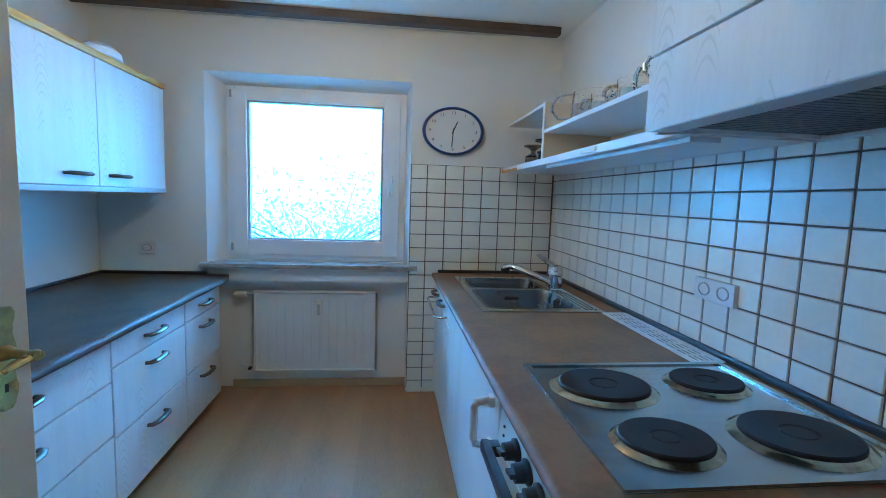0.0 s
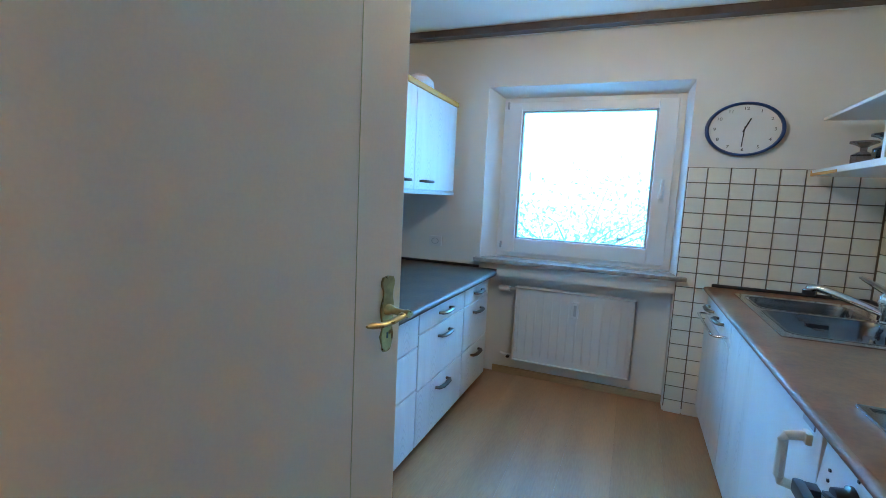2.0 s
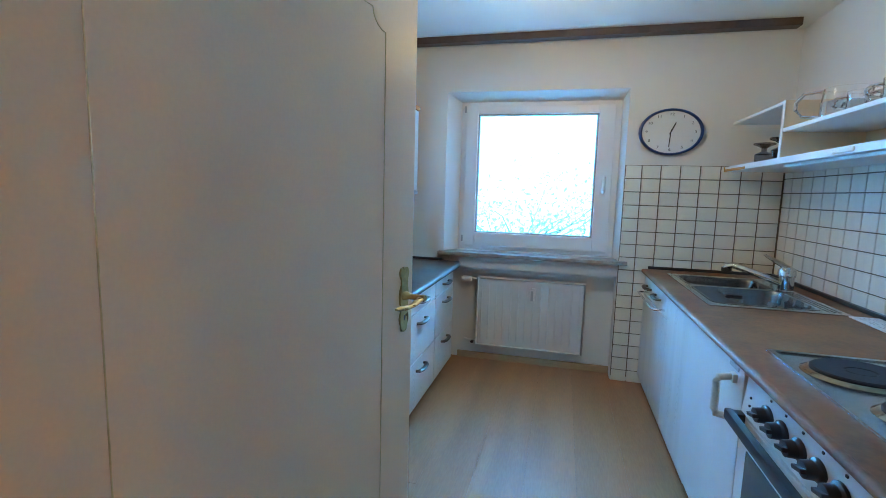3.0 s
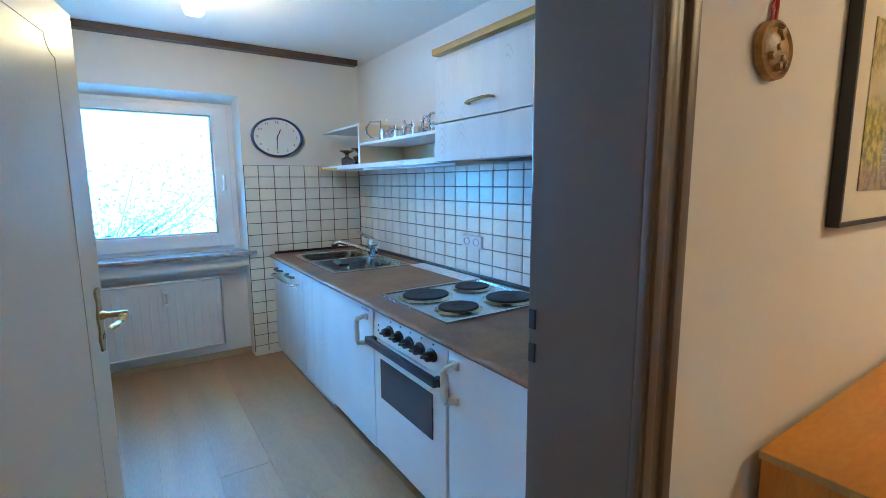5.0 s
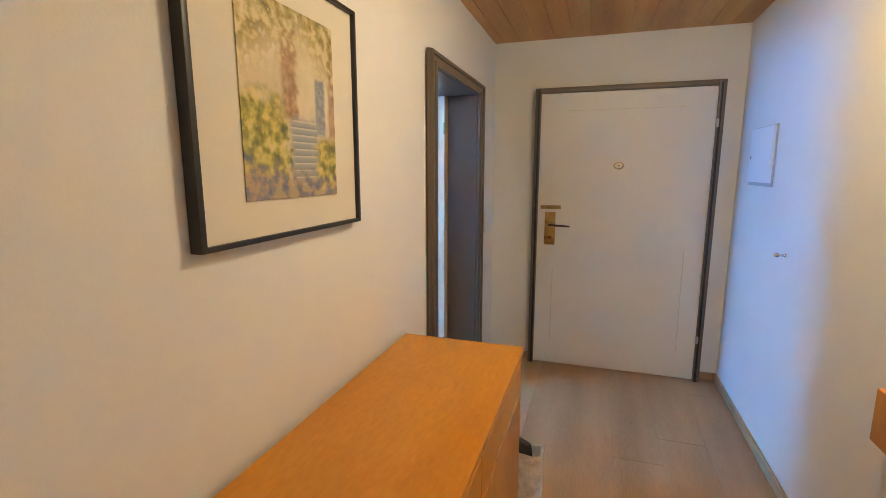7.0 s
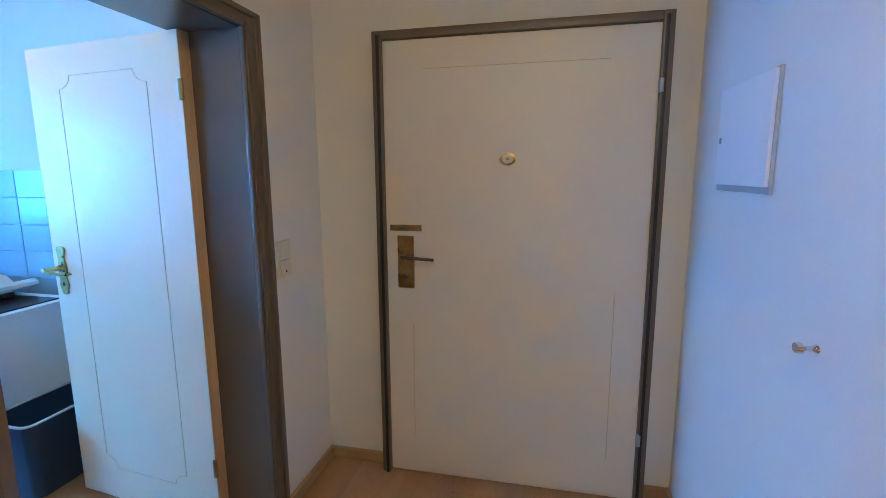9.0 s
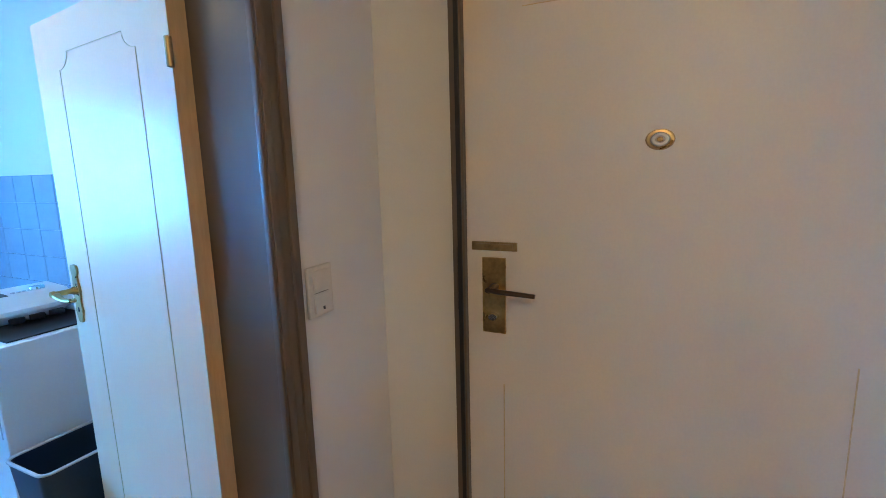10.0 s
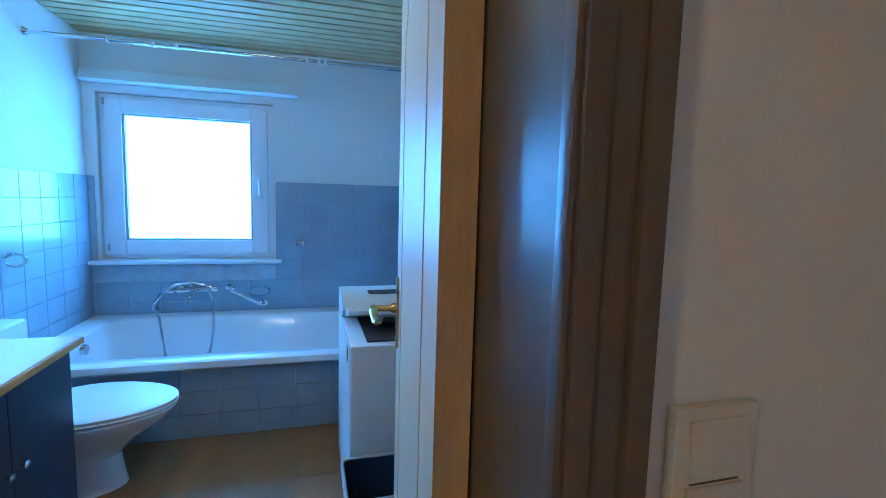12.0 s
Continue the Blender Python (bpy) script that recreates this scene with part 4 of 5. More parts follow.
vessel("glass_mug", 1.775, 1.475, MID, [(0, 0), (0.035, 0), (0.035, 0.11), (0.033, 0.11), (0.033, 0.006), (0, 0.006)], "tall clear glass mug", "mug", M_GLASS, 0.03, (0.02, 0.095))
vessel("steel_pot", 1.755, 1.385, MID, [(0, 0), (0.036, 0), (0.038, 0.01), (0.034, 0.085), (0.030, 0.11), (0.012, 0.12), (0.008, 0.13), (0, 0.132)], "small stainless steel milk pot", "pot", M_CHROME, 0.03, (0.03, 0.095))
vessel("pepper_mill", 1.745, 1.285, MID, [(0, 0), (0.026, 0), (0.028, 0.03), (0.022, 0.09), (0.030, 0.10), (0.028, 0.13), (0.012, 0.14), (0.010, 0.155), (0.018, 0.165), (0.018, 0.185), (0.010, 0.20), (0, 0.203)], "dark metal press pot with round knob", "pot", M_NICKEL)
vessel("round_ornament", 1.80, 1.46, SHELF + 0.031, [(0, 0), (0.03, 0), (0.045, 0.02), (0.05, 0.05), (0.045, 0.08), (0.03, 0.10), (0, 0.105)], "pale round vase at the back of the shelf", "vase", M_CREAMPL, group="shelf clutter")
goblet = [(0, 0.001), (0.030, 0), (0.032, 0.004), (0.033, 0.052), (0.020, 0.062), (0.010, 0.068), (0.010, 0.084), (0.022, 0.094), (0.040, 0.102), (0.040, 0.110), (0, 0.110)]
vessel("goblet", 1.735, 2.47, SHELF + 0.031, goblet, "upturned smoked glass goblet", "goblet", M_SMOKE)
vessel("goblet", 1.795, 2.36, SHELF + 0.031, goblet, "upturned smoked glass goblet", "goblet", M_SMOKE)
vessel("goblet", 1.72, 2.25, SHELF + 0.031, goblet, "upturned smoked glass goblet", "goblet", M_SMOKE)

# wall clock
clock = thing("wall_clock", 1.388, KW - 0.002, 1.862, "round wall clock with dark blue rim", "clock")
toward = Matrix.Rotation(math.pi / 2, 4, "X")
part("dial", lathe(B(), [(0, 0.016), (0.150, 0.016), (0.150, 0.0)], toward, 56), M_DIAL, clock)
part("rim", lathe(B(), [(0.148, 0.0), (0.160, 0.004), (0.163, 0.016), (0.160, 0.028), (0.152, 0.031), (0.147, 0.026), (0.146, 0.016)], toward, 56), M_BLUE, clock)


def digits(text, x, z, size, parent, material):
    cu = bpy.data.curves.new("numeral", "FONT")
    cu.body, cu.size, cu.align_x, cu.align_y, cu.extrude = text, size, "CENTER", "CENTER", 0.0004
    cu.materials.append(material)
    ob = new("numeral", cu)
    ob.parent = parent
    ob.matrix_basis = pose(x * PLAN, -0.0175 * PLAN, z, 90)
    ob.scale = (1.25, 1.0, 1.0)


for k in range(1, 13):
    a = radians(90 - 30 * k)
    digits(str(k), 0.122 * math.cos(a), 0.122 * math.sin(a), 0.026, clock, M_BLACK)
for nm, ang, ln, w in (("hour_hand", 90 - 19, 0.068, 0.0030), ("minute_hand", 90 - 183, 0.105, 0.0022)):
    a = radians(ang)
    part(nm, tube(B(), [(-0.018 * math.cos(a), -0.020, -0.018 * math.sin(a)), (ln * math.cos(a), -0.020, ln * math.sin(a))], w, 6), M_BLACK, clock)

# ---- kitchen, left-hand run ----
tl = B()
box(tl, KL + 0.002, 0.246, 0.995, 2.784, WTL - 0.039, WTL)
worktop = thing("worktop", -0.07, 1.9, WTL - 0.039, "dark brown laminate worktop on drawer units", "worktop")
part("board", tl, M_TOP_L, worktop, "", (0.07, -1.9, 0.039 - WTL))
part("front_edge", tube(B(), [(0.247, 0.995, WTL - 0.0195), (0.247, 2.715, WTL - 0.0195), (0.243, 2.725, WTL - 0.0195)], 0.0194, 14), M_TOP_L, worktop, "", (0.07, -1.9, 0.039 - WTL))
sk = box(B(), KL + 0.002, KL + 0.018, 0.995, 2.766, WTL, WTL + 0.020, 0.005)
box(sk, KL + 0.002, 0.14, 2.768, 2.784, WTL, WTL + 0.020, 0.005)
tagged(part("worktop_skirt", sk, M_BLACK), "dark sealing strip behind the drawer unit worktop", "sealing strip")


def drawers(y0, y1, rows, label):
    cx, cy = -0.07, (y0 + y1) / 2
    ob = thing("drawer_cabinet", cx, cy, 0.0, label, "cabinet", "left kitchen drawer units")
    ob.scale.z = WTL / 0.857
    part("body", box(B(), KL + 0.004 - cx, 0.205 - cx, y0 - cy + 0.002, y1 - cy - 0.002, 0.06, 0.816, 0.001), M_WHITE, ob)
    part("plinth", box(B(), KL + 0.004 - cx, 0.165 - cx, y0 - cy + 0.002, y1 - cy - 0.002, 0.0, 0.058), M_WHITE, ob)
    for z0, z1 in rows:
        f = part("drawer_front", box(B(), 0.206 - cx, 0.228 - cx, y0 - cy + 0.003, y1 - cy - 0.003, z0 + 0.003, z1 - 0.003, 0.004), M_OAKWHITE, ob)
        bow(f, 0.228 - cx, -0.062, 0.062, z1 - 0.062 if z1 - z0 < 0.3 else z1 - 0.07, 1)
    return ob


drawers(1.03, 1.775, ((0.07, 0.40), (0.40, 0.63), (0.63, 0.81)), "white limed oak three-drawer kitchen unit")
drawers(1.775, 2.295, ((0.07, 0.38), (0.38, 0.685), (0.685, 0.81)), "white limed oak deep-drawer kitchen unit")
drawers(2.295, 2.70, ((0.07, 0.38), (0.38, 0.685), (0.685, 0.81)), "white limed oak corner drawer unit")

for y0, y1, hy in ((1.60, 2.192, 2.06), (2.192, 2.715, 2.315)):
    cx, cy = -0.19, (y0 + y1) / 2
    ob = thing("wall_cabinet", cx, cy, 1.382, "white limed oak wall cabinet with beech trim", "cabinet", "left wall cabinets")
    part("body", box(B(), KL + 0.002 - cx, -0.042 - cx, y0 - cy + 0.001, y1 - cy - 0.001, 0.02, 0.635, 0.001), M_WHITE, ob)
    door = part("door", box(B(), -0.041 - cx, -0.019 - cx, y0 - cy + 0.002, y1 - cy - 0.002, 0.022, 0.634, 0.003), M_OAKWHITE, ob)
    bow(door, -0.019 - cx, hy - cy - 0.062, hy - cy + 0.062, 0.075, 1, M_NICKEL)
    part("cornice", box(B(), KL + 0.002 - cx, -0.010 - cx, y0 - cy, y1 - cy, 0.636, 0.668, 0.004), M_BEECH, ob, "beech cornice")
    part("light_pelmet", box(B(), KL + 0.002 - cx, -0.015 - cx, y0 - cy, y1 - cy, -0.006, 0.019, 0.003), M_GREYPL, ob)
bag = B()
lathe(bag, [(0, 0), (0.07, 0), (0.08, 0.015), (0.075, 0.05), (0.05, 0.075), (0, 0.085)], Matrix.Rotation(0.2, 4, "Z"), 20, 0.8, 1.5)
tagged(part("plastic_bowl", bag, M_PVC, None, "", (-0.085, 2.36, 2.052)), "white plastic dish lying on the wall cabinet", "dish")
sock = thing("wall_socket", -0.144, KW, 0.975, "single white wall socket beside the window", "socket")
part("plate", box(B(), -0.040, 0.040, -0.011, -0.001, 0.0, 0.080, 0.003), M_WHITE, sock)
m = Matrix.Translation((0, -0.0105, 0.04)) @ toward
part("insert", lathe(B(), [(0, -0.008), (0.018, -0.008), (0.0195, 0.002), (0.0235, 0.002), (0.024, 0)], m, 24), M_GREYPL, sock)

# radiator
rad = thing("radiator", 0.68, KW + 0.045, 0.135, "white ribbed panel radiator under the window", "radiator")
bm = box(B(), -0.325, 0.325, 0.0, 0.018, 0.0, 0.585, 0.006)
part("panel", bm, M_RADIATOR, rad)
for k in range(14):
    x = -0.295 + 0.0455 * k
    bm = B()
    tube(bm, [(x, 0.0122, 0.022), (x, 0.0122, 0.06), (x, 0.0122, 0.29), (x, 0.0122, 0.525), (x, 0.0122, 0.565)], [0.006, 0.013, 0.014, 0.013, 0.006], 10)
    part("rib", bm, M_RADIATOR, rad)
part("rim", tube(B(), [(-0.322, -0.004, 0.01), (-0.322, -0.004, 0.575), (0.322, -0.004, 0.575), (0.322, -0.004, 0.01), (-0.322, -0.004, 0.01)], 0.008), M_RADIATOR, rad)
part("pipe", tube(B(), [(-0.32, 0.02, 0.03), (-0.38, 0.02, 0.03), (-0.40, 0.04, 0.03)], 0.009), M_RADIATOR, rad)
part("pipe", tube(B(), [(-0.32, 0.02, 0.555), (-0.37, 0.02, 0.555), (-0.40, 0.04, 0.555)], 0.009), M_RADIATOR, rad)
part("valve", lathe(B(), [(0, 0), (0.018, 0), (0.022, 0.01), (0.022, 0.05), (0.016, 0.062), (0, 0.064)], Matrix.Translation((-0.365, 0.012, 0.555)) @ Matrix.Rotation(-math.pi / 2, 4, "Y"), 18), M_WHITE, rad, "white thermostat valve")
me_ = part("heat_meter", box(B(), 0.0, 0.035, -0.035, -0.008, 0.40, 0.52, 0.004), M_WHITE, rad, "white heat cost meter")
part("display", box(B(), 0.010, 0.025, -0.037, -0.034, 0.42, 0.50, 0.001), M_GREYPL, me_)
part("drain_plug", lathe(B(), [(0, 0), (0.010, 0), (0.010, 0.02), (0, 0.022)], Matrix.Translation((-0.345, 0.0, 0.03)) @ toward, 12), M_BLACK, rad)

# ---- hall ----
chest = thing("chest_of_drawers", 2.03, -0.216, 0.0, "honey-coloured pine chest with a worn top edge", "chest")
chest.scale.z = 1.04
CX0, CX1, CY0, CY1 = -0.512, 0.570, -0.196, 0.198
part("top", box(B(), CX0, CX1, CY0, CY1, 0.765, 0.786, 0.002), M_PINE, chest, "polished orange pine top")
part("end_band", box(B(), CX0 - 0.0025, CX0 + 0.001, CY0 + 0.001, CY1 - 0.001, 0.766, 0.785), M_PINE_EDGE, chest, "bare board edge")
part("side", box(B(), CX0 + 0.004, CX0 + 0.024, CY0 + 0.014, CY1 - 0.004, 0.0, 0.764, 0.001), M_PINE_V, chest)
part("side", box(B(), CX1 - 0.024, CX1 - 0.004, CY0 + 0.014, CY1 - 0.004, 0.0, 0.764, 0.001), M_PINE_V, chest)
part("back", box(B(), CX0 + 0.024, CX1 - 0.024, CY1 - 0.014, CY1 - 0.005, 0.03, 0.764), M_PINE_V, chest)
part("floor_board", box(B(), CX0 + 0.024, CX1 - 0.024, CY0 + 0.02, CY1 - 0.014, 0.06, 0.078), M_PINE, chest)
part("plinth", box(B(), CX0 + 0.024, CX1 - 0.024, CY0 + 0.03, CY0 + 0.045, 0.0, 0.06), M_PINE, chest)
for k in range(2):
    a, b = CX0 + 0.026 + k * 0.528, CX0 + 0.026 + k * 0.528 + 0.524
    d = part("drawer_front", box(B(), a, b, CY0 + 0.006, CY0 + 0.026, 0.60, 0.740, 0.003), M_PINE, chest)
    part("finger_pull", box(B(), a + 0.15, b - 0.15, CY0 + 0.004, CY0 + 0.010, 0.600, 0.612, 0.002), M_PINE_EDGE, d)
    d = part("door", box(B(), a, b, CY0 + 0.006, CY0 + 0.026, 0.085, 0.594, 0.003), M_PINE_V, chest)
    kx = b - 0.03 if k == 0 else a + 0.03
    part("finger_pull", box(B(), kx - 0.006, kx + 0.006, CY0 + 0.004, CY0 + 0.010, 0.36, 0.50, 0.002), M_RAIL, d, "dark finger slot")

# paper bag standing at the end of the chest
bag = thing("shopping_bag", 2.655, -0.345, 0.0, "silver carrier bag with dark contents beside the chest", "bag")
bm = B()
rows = []
for z, sx, sy, dx in ((0.0, 0.045, 0.13, 0), (0.02, 0.048, 0.132, 0.002), (0.15, 0.047, 0.128, 0.004), (0.28, 0.042, 0.132, 0.0), (0.34, 0.036, 0.134, -0.004)):
    ring = []
    for k in range(24):
        a = 2 * math.pi * k / 24
        c, s = math.cos(a), math.sin(a)
        e = 0.35
        w = 1 + 0.05 * math.sin(5 * a + z * 20)
        ring.append(bm.verts.new((dx + sx * w * math.copysign(abs(c) ** e, c), sy * w * math.copysign(abs(s) ** e, s), z + (0.015 * math.sin(3 * a) if z > 0.3 else 0))))
    rows.append(ring)
inner = [bm.verts.new((v.co.x * 0.96, v.co.y * 0.97, v.co.z - 0.004)) for v in rows[-1]]
low = [bm.verts.new((v.co.x * 0.94, v.co.y * 0.95, 0.20)) for v in rows[-1]]
rows += [inner, low]
for a, b in zip(rows, rows[1:]):
    for k in range(24):
        bm.faces.new((a[k], a[(k + 1) % 24], b[(k + 1) % 24], b[k]))
bm.faces.new(list(reversed(rows[0])))
part("sack", bm, M_BAG, bag)
bm = B()
lathe(bm, [(0, 0.385), (0.014, 0.38), (0.027, 0.35), (0.030, 0.25), (0.0, 0.21)], Matrix(), 20, 1.0, 3.4)
part("contents", bm, M_BLACK, bag, "dark folded cloth inside")
part("handle", tube(B(), [(0.028, -0.05, 0.30), (0.028, -0.045, 0.37), (0.028, 0.0, 0.40), (0.028, 0.045, 0.37), (0.028, 0.05, 0.30)], 0.004, 8), M_BLACK, bag)

# framed watercolour of a garden stair
def painting_material():
    m = bpy.data.materials.new("garden_watercolour")
    m.use_nodes = True
    n, ln = m.node_tree.nodes, m.node_tree.links
    b = n["Principled BSDF"]
    b.inputs["Roughness"].default_value = 0.35
    tc = n.new("ShaderNodeTexCoord")
    sep = n.new("ShaderNodeSeparateXYZ")
    ln.new(tc.outputs["Generated"], sep.inputs[0])

    def noise_at(scale, detail=4.0):
        t = n.new("ShaderNodeTexNoise")
        t.inputs["Scale"].default_value, t.inputs["Detail"].default_value = scale, detail
        ln.new(tc.outputs["Object"], t.inputs["Vector"])
        return t.outputs[0]

    def ramp(src, stops):
        r = n.new("ShaderNodeValToRGB")
        while len(r.color_ramp.elements) < len(stops):
            r.color_ramp.elements.new(0.5)
        for e, (p, c) in zip(r.color_ramp.elements, stops):
            e.position, e.color = p, (*c, 1)
        ln.new(src, r.inputs[0])
        return r.outputs[0]

    def mix(fac, a, c):
        x = n.new("ShaderNodeMix")
        x.data_type = "RGBA"
        ln.new(fac, x.inputs[0])
        ln.new(a, x.inputs[6])
        ln.new(c, x.inputs[7])
        return x.outputs[2]

    def math_(op, a, c):
        x = n.new("ShaderNodeMath")
        x.operation = op
        for i, v in enumerate((a, c)):
            if isinstance(v, (int, float)):
                x.inputs[i].default_value = v
            else:
                ln.new(v, x.inputs[i])
        return x.outputs[0]

    big, mid, fine = noise_at(10, 4), noise_at(34, 7), noise_at(90, 5)
    X, Z = sep.outputs["X"], sep.outputs["Z"]

    def soft(src, wob, amount, lo, hi):
        """A ragged-edged mask that rises from lo to hi along src."""
        return ramp(math_("ADD", src, math_("MULTIPLY", math_("SUBTRACT", wob, 0.5), amount)), [(lo, (0, 0, 0)), (hi, (1, 1, 1))])

    def both(a, c):
        x = n.new("ShaderNodeMix")
        x.data_type, x.blend_type = "RGBA", "MULTIPLY"
        x.inputs[0].default_value = 1.0
        ln.new(a, x.inputs[6])
        ln.new(c, x.inputs[7])
        return x.outputs[2]

    def inv(a):
        return ramp(a, [(0.0, (1, 1, 1)), (1.0, (0, 0, 0))])

    paper = ramp(big, [(0.35, (0.60, 0.50, 0.30)), (0.60, (0.70, 0.62, 0.44))])
    brick = ramp(mid, [(0.35, (0.30, 0.17, 0.09)), (0.60, (0.52, 0.35, 0.20))])
    leaves = ramp(mid, [(0.33, (0.16, 0.13, 0.05)), (0.47, (0.42, 0.33, 0.12)), (0.60, (0.66, 0.56, 0.33))])
    bush = ramp(mid, [(0.32, (0.13, 0.13, 0.04)), (0.46, (0.32, 0.29, 0.06)), (0.58, (0.60, 0.50, 0.12)), (0.68, (0.70, 0.56, 0.24))])
    flowers = ramp(mid, [(0.34, (0.16, 0.17, 0.26)), (0.46, (0.27, 0.25, 0.22)), (0.54, (0.50, 0.32, 0.20)), (0.64, (0.40, 0.38, 0.18))])
    stairs = ramp(math_("FRACT", math_("MULTIPLY", Z, 26.0), 0.0), [(0.0, (0.27, 0.29, 0.29)), (0.72, (0.38, 0.39, 0.37)), (0.85, (0.60, 0.56, 0.46))])
    door = ramp(fine, [(0.4, (0.24, 0.26, 0.30)), (0.6, (0.36, 0.36, 0.36))])
    col = paper
    pier = both(soft(X, mid, 0.10, 0.36, 0.40), inv(soft(X, mid, 0.10, 0.52, 0.56)))
    col = mix(both(pier, soft(Z, big, 0.2, 0.38, 0.46)), col, brick)
    col = mix(soft(X, mid, 0.10, 0.90, 0.94), col, brick)
    arch = both(both(soft(X, fine, 0.04, 0.74, 0.76), inv(soft(X, fine, 0.04, 0.86, 0.88))), both(soft(Z, fine, 0.04, 0.34, 0.37), inv(soft(Z, fine, 0.04, 0.66, 0.68))))
    col = mix(arch, col, door)
    col = mix(both(soft(math_("ADD", Z, math_("MULTIPLY", math_("ABSOLUTE", math_("SUBTRACT", X, 0.55), 0.0), 0.45)), mid, 0.75, 0.80, 0.95), soft(Z, big, 0.1, 0.30, 0.36)), col, leaves)
    steps = both(both(soft(X, mid, 0.16, 0.44, 0.48), inv(soft(X, mid, 0.16, 0.72, 0.76))), inv(soft(Z, mid, 0.10, 0.40, 0.46)))
    col = mix(steps, col, stairs)
    col = mix(both(inv(soft(X, mid, 0.25, 0.40, 0.48)), inv(soft(Z, big, 0.45, 0.44, 0.54))), col, bush)
    col = mix(both(soft(X, mid, 0.22, 0.70, 0.78), inv(soft(Z, big, 0.40, 0.28, 0.36))), col, bush)
    col = mix(inv(soft(math_("ADD", Z, math_("MULTIPLY", X, 0.10)), mid, 0.30, 0.13, 0.22)), col, flowers)
    ln.new(col, b.inputs["Base Color"])
    return m


pic = thing("framed_picture", 2.038, 0.0, 1.682, "framed watercolour of a garden stair in black frame", "picture")
PW, PH = 0.258, 0.330
bm = B()
for b in ((-PW, -PW + 0.012, -PH, PH), (PW - 0.012, PW, -PH, PH), (-PW + 0.012, PW - 0.012, -PH, -PH + 0.012), (-PW + 0.012, PW - 0.012, PH - 0.012, PH)):
    box(bm, b[0], b[1], -0.026, -0.002, b[2], b[3], 0.0015)
part("frame", bm, M_BLACK, pic, "slim black frame")
part("mount", box(B(), -PW + 0.011, PW - 0.011, -0.017, -0.013, -PH + 0.011, PH - 0.011), M_MATBOARD, pic, "cream mount board")
part("print", box(B(), -0.145, 0.155, -0.0195, -0.0175, -0.232, 0.243), painting_material(), pic, "muted garden watercolour")
# red-ribboned plaque
plq = thing("wall_plaque", 1.451, 0.0, 1.755, "brown glazed relief plaque hung on red ribbon", "plaque")
plq.scale = (0.88, 1.0, 0.86)
bm = lathe(B(), [(0.0, 0.020), (0.030, 0.021), (0.050, 0.014), (0.056, 0.018), (0.064, 0.015), (0.066, 0.004), (0.060, 0.001), (0, 0.001)], toward, 36, 1.0, 1.08)
for k in range(9):
    a, r = random.uniform(0, 6.28), random.uniform(0.01, 0.045)
    lathe(bm, [(0, 0.008), (0.006, 0.006), (0.009, 0)], Matrix.Translation((r * math.cos(a), -0.018, r * math.sin(a))) @ toward, 8, 1, random.uniform(0.8, 1.6))
part("disc", bm, M_TERRA, plq)
part("ribbon", tube(B(), [(0.004, -0.006, 0.06), (0.012, -0.005, 0.10), (0.006, -0.004, 0.145), (-0.004, -0.004, 0.10), (-0.006, -0.006, 0.06)], 0.006, 8, 0.3), M_RED, plq, "red ribbon loop")

fuse = thing("fuse_box", 3.64, HR, 1.43, "flush white fuse box door on the wall", "fuse box")
part("frame", box(B(), -0.155, 0.155, 0.001, 0.008, 0.0, 0.335, 0.002), M_GREYPL, fuse)
part("door", box(B(), -0.150, 0.147, 0.008, 0.016, 0.020, 0.330, 0.002), M_PVC, fuse)
part("latch", box(B(), 0.120, 0.132, 0.014, 0.019, 0.155, 0.175, 0.002), M_GREYPL, fuse)
kn = lathe(B(), [(0.010, 0), (0.006, 0.006), (0.006, 0.018), (0.013, 0.024), (0.011, 0.032), (0, 0.034)], Matrix.Translation((3.269, HR, 1.105)) @ Matrix.Rotation(-math.pi / 2, 4, "X"), 16)
tagged(part("wall_hook", kn, M_CHROME), "small chrome wall hook", "hook")
sw = thing("light_switch", 3.745, 0.0, 1.060, "cream light switch with socket below", "light switch")
part("plate", box(B(), -0.041, 0.041, -0.011, -0.001, 0.0, 0.155, 0.003), M_CREAMPL, sw)
part("rocker", prism(B(), [(-0.028, -0.0105, 0.085), (-0.028, -0.0105, 0.142), (-0.028, -0.0135, 0.142), (-0.028, -0.017, 0.085)], (0.056, 0, 0)), M_CREAMPL, sw)
for z in (0.084, 0.0725):
    part("gap", box(B(), -0.024, 0.024, -0.0118, -0.0105, z, z + 0.0016), M_RAIL, sw)
part("rocker", prism(B(), [(-0.028, -0.0105, 0.014), (-0.028, -0.0105, 0.070), (-0.028, -0.0135, 0.070), (-0.028, -0.017, 0.014)], (0.056, 0, 0)), M_CREAMPL, sw)
part("pilot", box(B(), -0.003, 0.003, -0.0175, -0.0145, 0.02, 0.03), M_BLACK, sw)

# edge of a pine board on the opposite hall wall
pine_board = thing("wall_board", 2.33, HR, 0.70, "honey pine board mounted on the hall wall", "board")
part("board", box(B(), -0.17, 0.17, 0.001, 0.045, 0.0, 0.17, 0.004), M_PINE_V, pine_board)

# ---- bathroom ----
tub = thing("bathtub", 3.145, 2.33, 0.0, "white built-in bathtub with blue tiled front", "bathtub")
bm = B()
tx, ty = 0.895, 0.45


def rrect(x0, x1, y0, y1, r, z, n=6):
    ps = arc(x1 - r, y1 - r, r, 0, 90, n) + arc(x0 + r, y1 - r, r, 90, 180, n) + arc(x0 + r, y0 + r, r, 180, 270, n) + arc(x1 - r, y0 + r, r, 270, 360, n)
    return [bm.verts.new((p[0], p[1], z)) for p in ps]


